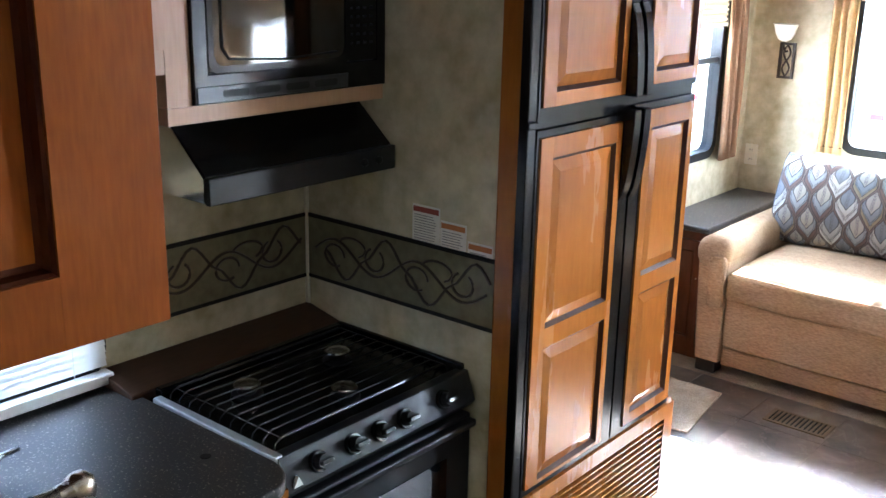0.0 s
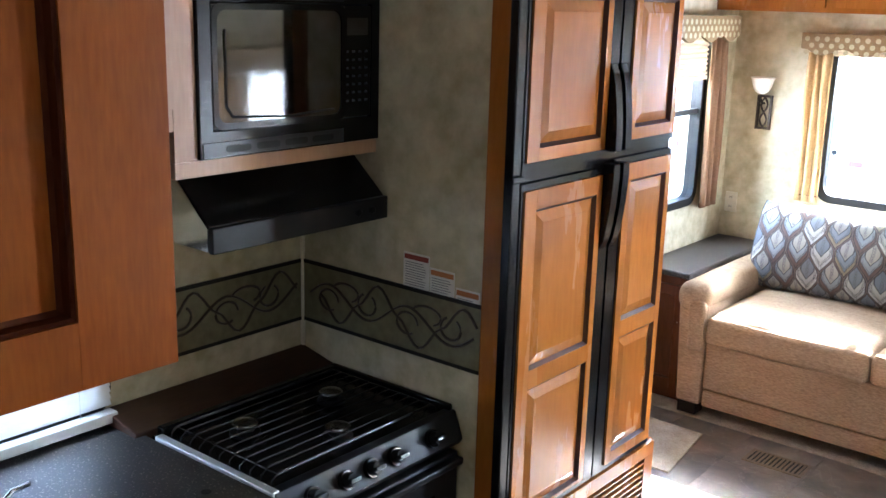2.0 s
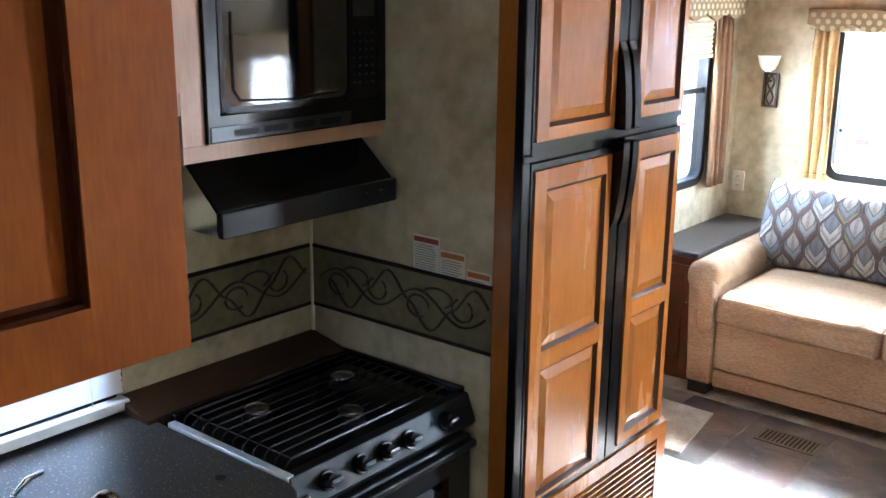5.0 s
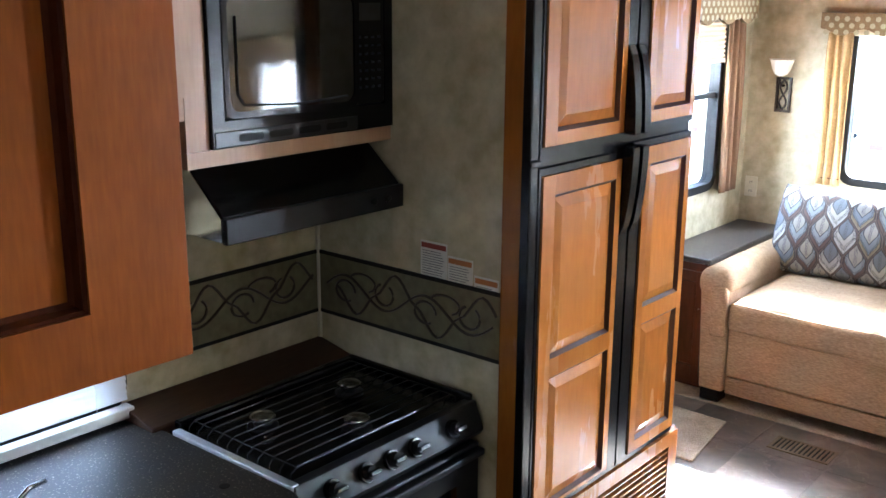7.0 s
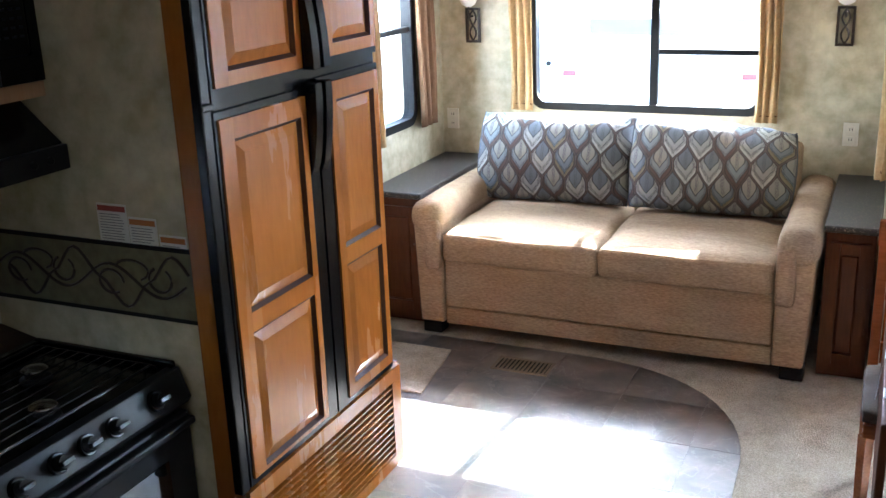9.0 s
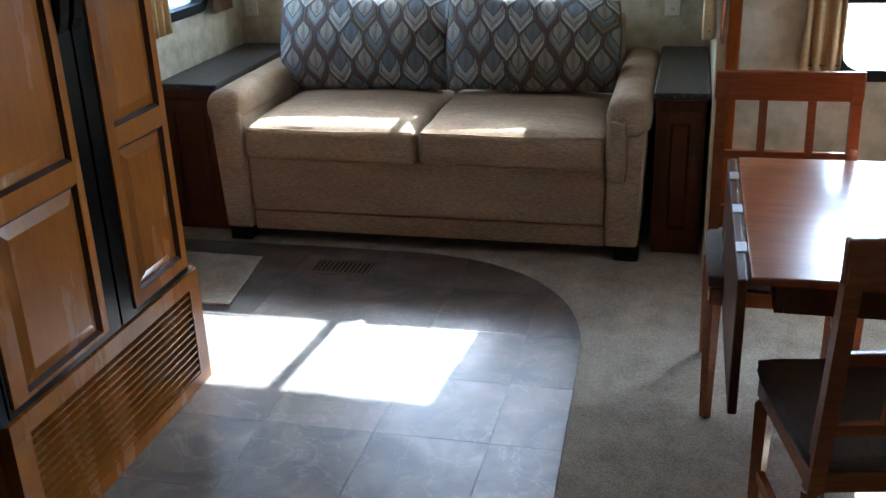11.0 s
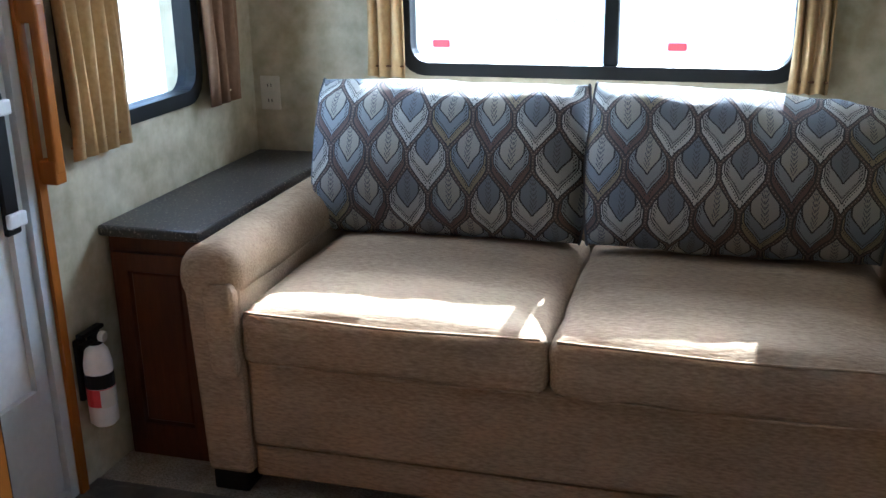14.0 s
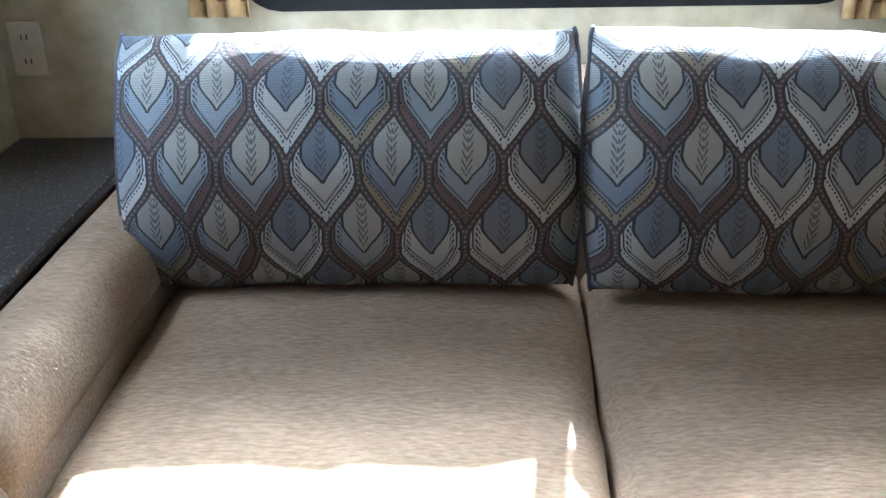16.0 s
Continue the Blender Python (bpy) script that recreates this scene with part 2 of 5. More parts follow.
BLACK = plain("black_enamel", (0.005, 0.005, 0.0055), 0.2, spec=0.25)
WIRE = plain("wire_enamel", (0.03, 0.03, 0.032), 0.2, 0.5)
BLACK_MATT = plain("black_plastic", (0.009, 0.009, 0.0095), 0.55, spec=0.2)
BLACK_GLASS = surface("black_glass", (0.004, 0.004, 0.0045), None, 0.02, bump=0, spec=1.0)
GREY_METAL = plain("grey_enamel", (0.015, 0.016, 0.018), 0.42, 0.15, spec=0.2)
VENT_METAL = plain("vent_metal", (0.030, 0.031, 0.033), 0.32, 0.6)
CHROME = plain("chrome", (0.75, 0.75, 0.74), 0.12, 1.0)
NICKEL = plain("brushed_nickel", (0.50, 0.44, 0.37), 0.25, 1.0)
STEEL = plain("steel_side", (0.68, 0.71, 0.75), 0.36, 0.6)
BURNER = plain("burner_enamel", (0.55, 0.55, 0.56), 0.22, 1.0, spec=0.6)
HOOD_SIDE = plain("polished_side", (0.80, 0.82, 0.84), 0.14, 1.0)
COUNTER = surface("speckled_laminate", (0.27, 0.235, 0.19), (0.034, 0.031, 0.029), 0.38, spec=0.3, scale=60, grain=150, bump=0.03, patch=0.3)
for stop, place in zip(COUNTER.node_tree.nodes["Color Ramp"].color_ramp.elements, (0.56, 0.67)):
    stop.position = place
BORDER = surface("border_panel", (0.20, 0.178, 0.108), (0.12, 0.105, 0.064), 0.5, spec=0.2, scale=6, grain=30, bump=0.03)
SCROLL = plain("scroll_brown", (0.028, 0.016, 0.011), 0.4)
BLIND, bn, bl, bp = nodes_of("blind_slat")
bp.inputs["Base Color"].default_value, bp.inputs["Roughness"].default_value = (0.75, 0.77, 0.80, 1), 0.5
back_light, share = bn.new("ShaderNodeBsdfTranslucent"), bn.new("ShaderNodeMixShader")
back_light.inputs["Color"].default_value = (0.70, 0.80, 0.95, 1)
share.inputs[0].default_value = 0.015
bl.new(bp.outputs[0], share.inputs[1])
bl.new(back_light.outputs[0], share.inputs[2])
bl.new(share.outputs[0], bn["Material Output"].inputs["Surface"])
IVORY = plain("ivory_plastic", (0.70, 0.65, 0.54), 0.4)
WHITE = plain("white_plastic", (0.78, 0.78, 0.78), 0.4)
PAPER = plain("label_paper", (0.72, 0.70, 0.66), 0.6)
INK = plain("label_ink", (0.22, 0.22, 0.22), 0.7)
LABEL_RED = plain("label_red", (0.24, 0.03, 0.02), 0.6)
LABEL_ORANGE = plain("label_orange", (0.42, 0.14, 0.03), 0.6)
SOFA = surface("beige_chenille", (0.385, 0.280, 0.182), (0.215, 0.148, 0.090), 0.9, scale=9, stretch=(0.40, 1.5, 1.5), grain=130, bump=0.25, patch=0.35, spec=0.12)
PILLOW = ogee_fabric("drop_pattern_cloth")
CURTAIN = surface("gold_curtain", (0.58, 0.42, 0.22), (0.44, 0.29, 0.13), 0.7, scale=5, grain=70, bump=0.1, spec=0.2)
CURTAIN_BACK = surface("brown_lining", (0.20, 0.11, 0.06), (0.15, 0.08, 0.04), 0.8, scale=5, grain=70, bump=0.1, spec=0.2)
VALANCE = surface("valance_cloth", (0.22, 0.15, 0.075), (0.16, 0.105, 0.05), 0.85, scale=20, grain=120, bump=0.2, spec=0.2)
VALANCE_DOT = plain("valance_dot", (0.36, 0.31, 0.19), 0.8)
PLEAT = plain("pleated_shade", (0.62, 0.50, 0.33), 0.8)
PANE = glass("window_glass")
FROST = surface("frosted_glass", (0.85, 0.83, 0.78), (0.8, 0.77, 0.7), 0.35)
TRAILER = plain("trailer_white", (0.78, 0.78, 0.78), 0.35)
TRAILER_GREY = plain("trailer_window", (0.10, 0.14, 0.15), 0.1)
LIGHT_GREEN = plain("pale_decal", (0.40, 0.50, 0.46), 0.5)
SCRIPT_GREY = plain("script_grey", (0.58, 0.59, 0.58), 0.5)
RED = plain("red_lens", (0.55, 0.03, 0.04), 0.4)
GRAVEL = surface("pale_gravel", (0.48, 0.46, 0.43), (0.36, 0.345, 0.32), 0.9, scale=2, grain=40, bump=0.3)
SEAT_BROWN = surface("brown_seat_cloth", (0.10, 0.07, 0.05), (0.06, 0.042, 0.03), 0.85, scale=30, grain=120, bump=0.3)
DOOR_GREY = plain("door_grey", (0.62, 0.64, 0.65), 0.35, 0.1)


# ---- mesh helpers ----
def mesh_of(name, bm, mat, smooth=False):
    me = bpy.data.meshes.new(name)
    bmesh.ops.recalc_face_normals(bm, faces=bm.faces[:])
    bm.to_mesh(me)
    bm.free()
    me.materials.append(mat)
    if smooth:
        me.polygons.foreach_set("use_smooth", [True] * len(me.polygons))
    return me


PLACE = Matrix.Identity(4)        # lays the group being built into the room


def part(name, bm, mat, parent=None, label="", smooth=False):
    bm.transform(PLACE)
    ob = new(name, mesh_of(name, bm, mat, smooth))
    ob.parent = parent
    if label:
        tagged(ob, label)
    return ob


def thing(name, label, category, group="", kind="", at=(0, 0, 0)):
    ob = new(name)
    ob.location = at
    bpy.context.view_layer.update()
    return tagged(ob, label, category, group, kind)


def block(lo, hi, bevel=0.0, seg=2):
    bm = bmesh.new()
    lo, hi = Vector(lo), Vector(hi)
    bmesh.ops.create_cube(bm, size=1, matrix=Matrix.Translation((lo + hi) / 2) @ Matrix.Diagonal((*(hi - lo), 1)))
    if bevel:
        bmesh.ops.bevel(bm, geom=bm.edges[:], offset=bevel, segments=seg, profile=0.5, affect="EDGES")
    return bm


def blocks(list_of, bevel=0.0):
    """Several boxes in one mesh."""
    bm = bmesh.new()
    for lo, hi in list_of:
        lo, hi = Vector(lo), Vector(hi)
        bmesh.ops.create_cube(bm, size=1, matrix=Matrix.Translation((lo + hi) / 2) @ Matrix.Diagonal((*(hi - lo), 1)))
    if bevel:
        bmesh.ops.bevel(bm, geom=bm.edges[:], offset=bevel, segments=1, affect="EDGES")
    return bm


def rod(a, b, r, r2=None, seg=14, caps=True):
    a, b = Vector(a), Vector(b)
    bm = bmesh.new()
    m = Matrix.Translation((a + b) / 2) @ (b - a).to_track_quat("Z", "Y").to_matrix().to_4x4()
    bmesh.ops.create_cone(bm, cap_ends=caps, segments=seg, radius1=r, radius2=r if r2 is None else r2, depth=(b - a).length, matrix=m)
    return bm


def lathe(profile, at=(0, 0, 0), axis="Z", seg=20):
    """Turns (radius, height) pairs about an axis through at."""
    bm = bmesh.new()
    turn = {"Z": Matrix.Identity(4), "X": Matrix.Rotation(radians(90), 4, "Y"), "Y": Matrix.Rotation(radians(-90), 4, "X")}[axis]
    rings = [[bm.verts.new(Matrix.Translation(at) @ turn @ Vector((r * math.cos(k * 2 * math.pi / seg), r * math.sin(k * 2 * math.pi / seg), z))) for k in range(seg)] for r, z in profile]
    for a, b in zip(rings, rings[1:]):
        for k in range(seg):
            bm.faces.new((a[k], a[(k + 1) % seg], b[(k + 1) % seg], b[k]))
    for ring in (rings[0], rings[-1]):
        bm.faces.new(ring)
    return bm


def extruded(outline, axis, lo, hi, bevel=0.0):
    """A flat outline swept along an axis; the outline holds the other two coordinates in xyz order."""
    bm = bmesh.new()

    def at(p, v):
        return {"x": (v, p[0], p[1]), "y": (p[0], v, p[1]), "z": (p[0], p[1], v)}[axis]

    a, b = [bm.verts.new(at(p, lo)) for p in outline], [bm.verts.new(at(p, hi)) for p in outline]
    bm.faces.new(a), bm.faces.new(b)
    for k in range(len(a)):
        bm.faces.new((a[k - 1], a[k], b[k], b[k - 1]))
    if bevel:
        bmesh.ops.bevel(bm, geom=bm.edges[:], offset=bevel, segments=2, profile=0.5, affect="EDGES")
    return bm


def tube(points, r, closed=False, seg=6):
    """A round wire through points."""
    bm = bmesh.new()
    pts = [Vector(p) for p in points]
    n = len(pts)
    rings = []
    for k, p in enumerate(pts):
        d = (pts[(k + 1) % n] - pts[k - 1]) if closed else (pts[min(k + 1, n - 1)] - pts[max(k - 1, 0)])
        q = d.to_track_quat("Z", "Y").to_matrix()
        rings.append([bm.verts.new(p + q @ Vector((r * math.cos(a * 2 * math.pi / seg), r * math.sin(a * 2 * math.pi / seg), 0))) for a in range(seg)])
    for k in range(n if closed else n - 1):
        a, b = rings[k], rings[(k + 1) % n]
        for j in range(seg):
            bm.faces.new((a[j], a[(j + 1) % seg], b[(j + 1) % seg], b[j]))
    if not closed:
        bm.faces.new(rings[0]), bm.faces.new(rings[-1])
    return bm


def ringed(outer, inner, axis, lo, hi):
    """A frame between two outlines with equally many points."""
    bm = bmesh.new()

    def at(p, v):
        return {"x": (v, p[0], p[1]), "y": (p[0], v, p[1]), "z": (p[0], p[1], v)}[axis]

    loops = [[bm.verts.new(at(p, v)) for p in o] for o, v in ((outer, lo), (outer, hi), (inner, hi), (inner, lo))]
    for a, b in zip(loops, loops[1:] + loops[:1]):
        for k in range(len(a)):
            bm.faces.new((a[k - 1], a[k], b[k], b[k - 1]))
    return bm


def rounded(x0, y0, x1, y1, r, seg=5):
    pts = []
    for cx, cy, a in ((x1 - r, y1 - r, 0), (x0 + r, y1 - r, 90), (x0 + r, y0 + r, 180), (x1 - r, y0 + r, 270)):
        for k in range(seg + 1):
            w = radians(a + 90 * k / seg)
            pts.append((cx + r * math.cos(w), cy + r * math.sin(w)))
    return pts


def raised_door(name, parent, lo, hi, panels, face, mats, label=""):
    """A door slab on a plane x = face (facing +x) from (y, z) lo to hi, with raised panels; each panel a part."""
    y0, z0, y1, z1 = *lo, *hi
    cuts = sorted(panels, key=lambda q: q[1])
    rails = []
    left, right = min(q[0] for q in panels), max(q[2] for q in panels)
    rails += [((face - 0.02, y0, z0), (face, left, z1)), ((face - 0.02, right, z0), (face, y1, z1))]
    edges = [z0] + [v for q in cuts for v in (q[1], q[3])] + [z1]
    for a, b in zip(edges[::2], edges[1::2]):
        rails.append(((face - 0.02, left + 0.0004, a), (face, right - 0.0004, b)))
    for k, (p, q) in enumerate(rails):
        part("stile" if k < 2 else "rail", block(p, q), mats[0], parent)
    door = parent
    for a, b, c, d in cuts:
        w = 0.011
        out, mid, inn = [(a, b), (c, b), (c, d), (a, d)], [(a + w, b + w), (c - w, b + w), (c - w, d - w), (a + w, d - w)], [(a + 4 * w, b + 4 * w), (c - 4 * w, b + 4 * w), (c - 4 * w, d - 4 * w), (a + 4 * w, d - 4 * w)]
        bm = bmesh.new()
        loops = [[bm.verts.new((x, p[0], p[1])) for p in o] for o, x in ((out, face - 0.001), (mid, face - 0.013))]
        for k in range(4):
            bm.faces.new((loops[0][k - 1], loops[0][k], loops[1][k], loops[1][k - 1]))
        part("panel_groove", bm, mats[1], door)
        bm = bmesh.new()
        loops = [[bm.verts.new((x, p[0], p[1])) for p in o] for o, x in ((mid, face - 0.013), (inn, face - 0.003))]
        for k in range(4):
            bm.faces.new((loops[0][k - 1], loops[0][k], loops[1][k], loops[1][k - 1]))
        bm.faces.new(loops[1])
        part("raised_panel", bm, mats[2], door)
    return door


def cushion(lo, hi, r, puff, n=14):
    """A stuffed box: rounded edges and bulging faces."""
    bm = bmesh.new()
    lo, hi = Vector(lo), Vector(hi)
    half, mid = (hi - lo) / 2, (hi + lo) / 2
    bmesh.ops.create_cube(bm, size=2)
    bmesh.ops.subdivide_edges(bm, edges=bm.edges[:], cuts=n, use_grid_fill=True)
    for v in bm.verts:
        q = Vector(v.co)
        p = Vector([q[k] * half[k] for k in range(3)])
        core = Vector([max(-(half[k] - r), min(half[k] - r, p[k])) for k in range(3)])
        d = p - core
        p = core + (d.normalized() * r if d.length > 1e-6 else d)
        bulge = 1 + puff * (1 - q.x * q.x) * (1 - q.y * q.y) if abs(q.z) > 0.99 else 1 + puff * 0.3
        p.z *= bulge
        p += 0.006 * noise.noise_vector(Vector(v.co) * 2.3 + lo * 3)
        v.co = mid + p
    return bm


# ---- floor, walls, ceiling ----
RX, SX, LX = 2.40, 3.35, 0.0      # side wall of the body, outer wall of the slide, wall by the entry
KX, FY = -0.25, -2.86            # kitchen wall, side of the refrigerator housing, in the kitchen's own measure
WKX = -0.072                     # the kitchen wall in the room
TOP = 2.4
CARPET_Z = 0.0
tagged(part("floor", block((-0.5, -7.0, -0.12), (3.5, 0.0, -0.002)), CARPET), "short beige carpet laid round a slate vinyl inset", "floor", kind="structure")


def wall_with_hole(name, axis, v0, v1, lo, hi, holes, label):
    """A wall slab with rectangular holes, each (a0, z0, a1, z1)."""
    a_cuts = sorted({lo[0], hi[0], *[h[0] for h in holes], *[h[2] for h in holes]})
    z_cuts = sorted({lo[1], hi[1], *[h[1] for h in holes], *[h[3] for h in holes]})
    bm = bmesh.new()
    verts = {}

    def vert(v, a, z):
        key = (v, a, z)
        if key not in verts:
            verts[key] = bm.verts.new((v, a, z) if axis == "x" else (a, v, z))
        return verts[key]

    def solid(i, j):
        if not (0 <= i < len(a_cuts) - 1 and 0 <= j < len(z_cuts) - 1):
            return False
        a, z = (a_cuts[i] + a_cuts[i + 1]) / 2, (z_cuts[j] + z_cuts[j + 1]) / 2
        return not any(h[0] < a < h[2] and h[1] < z < h[3] for h in holes)

    for i in range(len(a_cuts) - 1):
        for j in range(len(z_cuts) - 1):
            if not solid(i, j):
                continue
            a, b, c, d = a_cuts[i], a_cuts[i + 1], z_cuts[j], z_cuts[j + 1]
            for v in (v0, v1):
                bm.faces.new([vert(v, *q) for q in ((a, c), (b, c), (b, d), (a, d))])
            for ok, p, q in ((solid(i - 1, j), (a, c), (a, d)), (solid(i + 1, j), (b, c), (b, d)), (solid(i, j - 1), (a, c), (b, c)), (solid(i, j + 1), (a, d), (b, d))):
                if not ok:
                    bm.faces.new([vert(v0, *p), vert(v0, *q), vert(v1, *q), vert(v1, *p)])
    return tagged(part(name, bm, WALLPAPER), label, "wall", kind="structure")


REAR_WIN = (0.565, 0.987, 1.775, 1.80)
LEFT_WIN = (-1.02, 0.945, -0.40, 1.86)
END_WIN = (2.83, 0.80, 3.25, 1.62)
SIDE_WIN = (-2.08, 0.92, -1.34, 1.62)
SINK_WIN = (-4.88, 0.815, -4.02, 1.22)
DOOR = (-1.93, 0.0, -1.20, 2.0)
wall_with_hole("wall_rear", "y", 0.0, 0.10, (-0.1, -0.1), (RX + 0.1, TOP), [REAR_WIN], "mottled beige wallpaper wall behind the sofa")
wall_with_hole("wall_left", "x", -0.10, LX, (-2.6, -0.1), (0.0, TOP), [LEFT_WIN, DOOR], "mottled beige wallpaper wall with the entry door")
wall_with_hole("wall_kitchen", "x", WKX - 0.10, WKX, (-7.0, -0.1), (-2.6, TOP), [SINK_WIN], "mottled beige wallpaper wall behind the stove")
wall_with_hole("wall_right", "x", RX, RX + 0.05, (-1.1, -0.1), (0.0, TOP), [], "mottled beige wallpaper side wall beside the sofa")
wall_with_hole("wall_slide_end", "y", -1.1, -1.03, (RX + 0.05, -0.1), (SX + 0.1, TOP), [END_WIN], "mottled beige wallpaper end wall of the dinette slide")
wall_with_hole("wall_slide_outer", "x", SX, SX + 0.1, (-7.0, -0.1), (-1.1, TOP), [SIDE_WIN], "mottled beige wallpaper outer wall of the dinette slide")
wall_with_hole("wall_front", "y", -7.05, -7.0, (-0.4, -0.1), (3.5, TOP), [], "plain wallpaper wall closing the passage")
tagged(part("ceiling", block((-0.5, -7.1, TOP), (3.5, 0.15, TOP + 0.08)), CEILING_WHITE), "plain off-white panelled ceiling", "ceiling", kind="structure")
tagged(part("landing", block((1.3, -7.0, -0.001), (SX, -5.30, 0.38)), CARPET), "carpeted landing at the head of two steps", "landing", kind="structure")
tagged(part("step", block((1.3, -5.30, -0.001), (SX, -5.02, 0.19), 0.008), CARPET), "carpeted step below the landing", "step", kind="structure")


# ---- tile inset with a rounded corner ----
def inset_edge():
    pts = [(0.002, -5.0), (2.09, -5.0), (2.0, -2.05)]
    for k in range(1, 15):
        w = radians(90 * k / 14)
        pts.append((1.10 + 0.90 * math.cos(w) ** 0.85, -2.0 + 0.885 * math.sin(w) ** 0.85))
    pts.append((0.002, -1.115))
    return pts


def clipped(poly, edge):
    """The part of a polygon inside a convex outline given anticlockwise."""
    for (ax, ay), (bx, by) in zip(edge, edge[1:] + edge[:1]):
        out = []
        for k, q in enumerate(poly):
            p = poly[k - 1]
            sp = (bx - ax) * (p[1] - ay) - (by - ay) * (p[0] - ax)
            sq = (bx - ax) * (q[1] - ay) - (by - ay) * (q[0] - ax)
            if sp * sq < 0:
                w = sp / (sp - sq)
                out.append((p[0] + w * (q[0] - p[0]), p[1] + w * (q[1] - p[1])))
            if sq >= 0:
                out.append(q)
        poly = out
        if len(poly) < 3:
            return []
    return poly


EDGE = inset_edge()
inset = tagged(part("vinyl_floor", extruded(EDGE, "z", -0.001, 0.002), GROUT), "slate-look vinyl tile inset with a rounded corner", "floor", kind="structure")
SIZE = 0.35
for i in range(-1, 7):
    for j in range(-15, -2):
        x, y = 0.05 + i * SIZE, j * SIZE - 0.06
        poly = clipped([(x + 0.0007, y + 0.0007), (x + SIZE - 0.0007, y + 0.0007), (x + SIZE - 0.0007, y + SIZE - 0.0007), (x + 0.0007, y + SIZE - 0.0007)], EDGE)
        if len(poly) >= 3:
            part("tile", extruded(poly, "z", 0.002, 0.0045), TILE, inset)
mat_ob = thing("door_mat", "pale beige carpet remnant lying by the entry door", "mat")
part("carpet_piece", extruded([(0.03, -1.76), (0.64, -1.755), (0.575, -1.28), (0.03, -1.265)], "z", 0.0046, 0.014, 0.003), CARPET, mat_ob)

PLACE = Matrix.Translation((0.055, -0.155, 0))
vent = thing("floor_vent", "brown metal floor register set in the tile", "vent")
bm = blocks([((0.765, -1.245, 0.004), (1.035, -1.23, 0.010)), ((0.765, -1.115, 0.004), (1.035, -1.10, 0.010)), ((0.765, -1.23, 0.004), (0.78, -1.115, 0.010)), ((1.02, -1.23, 0.004), (1.035, -1.115, 0.010))])
VENT_BROWN = plain("vent_brown", (0.17, 0.13, 0.085), 0.4, 0.3)
part("rim", bm, VENT_BROWN, vent)
# Thin black sheet painting the shade of the open duct.
part("well_shade", block((0.78, -1.23, 0.0035), (1.02, -1.115, 0.0055)), BLACK_MATT, vent)
for k in range(12):
    x = 0.79 + k * 0.0195
    part("slat", block((x, -1.23, 0.0056), (x + 0.009, -1.115, 0.0095)), VENT_BROWN, vent)

PLACE = Matrix.Identity(4)


# ---- windows with black frames, curtains, valances ----
def rv_window(name, plane, a0, z0, a1, z1, cuts, bars, label, inward):
    """A window on the plane (axis, v). cuts: upright bars; bars: (a0, a1, z) level bars."""
    axis, v = plane
    win = tagged(new(name), label, "window", kind="structure")
    lo, hi = (v - 0.012, v + 0.05) if inward < 0 else (v - 0.05, v + 0.012)
    part("window_frame", ringed(rounded(a0 - 0.03, z0 - 0.03, a1 + 0.03, z1 + 0.03, 0.09), rounded(a0 + 0.012, z0 + 0.012, a1 - 0.012, z1 - 0.012, 0.06), axis, lo, hi), BLACK_MATT, win, smooth=False)

    def bar(p0, p1):
        a, b = (lo + 0.012, hi - 0.012)
        if axis == "x":
            return block((a, p0[0], p0[1]), (b, p1[0], p1[1]), 0.003, 1)
        return block((p0[0], a, p0[1]), (p1[0], b, p1[1]), 0.003, 1)

    for c in cuts:
        part("mullion", bar((c - 0.022, z0 + 0.012), (c + 0.022, z1 - 0.012)), BLACK_MATT, win)
    for b0, b1, z in bars:
        part("transom", bar((b0, z - 0.014), (b1, z + 0.014)), BLACK_MATT, win)
    mid = (lo + hi) / 2
    edges = [a0 + 0.005] + list(cuts) + [a1 - 0.005]
    for e0, e1 in zip(edges, edges[1:]):
        d = 0.001 if axis == "y" else 0.001
        if axis == "x":
            pane = part("pane", block((mid - d, e0, z0 + 0.005), (mid + d, e1, z1 - 0.005)), PANE, win)
        else:
            pane = part("pane", block((e0, mid - d, z0 + 0.005), (e1, mid + d, z1 - 0.005)), PANE, win)
        pane.visible_shadow = False
    return win


rv_window("window_1", ("y", 0.0), *REAR_WIN, [1.225], [(1.25, 1.765, 1.28)], "wide black-framed sliding window above the sofa", -1)
rv_window("window_2", ("x", 0.0), *LEFT_WIN, [], [(-1.01, -0.41, 1.43)], "black-framed window above the end table", 1)
rv_window("window_3", ("y", -1.1), *END_WIN, [], [(2.84, 3.24, 1.06)], "narrow black-framed window in the slide's end wall", -1)
# Unseen window, added for side light and a reflection in the microwave.
rv_window("window_5", ("x", SX), *SIDE_WIN, [], [], "black-framed window beside the dinette", -1)
rv_window("window_4", ("x", WKX), *SINK_WIN, [], [], "black-framed window above the sink", 1)


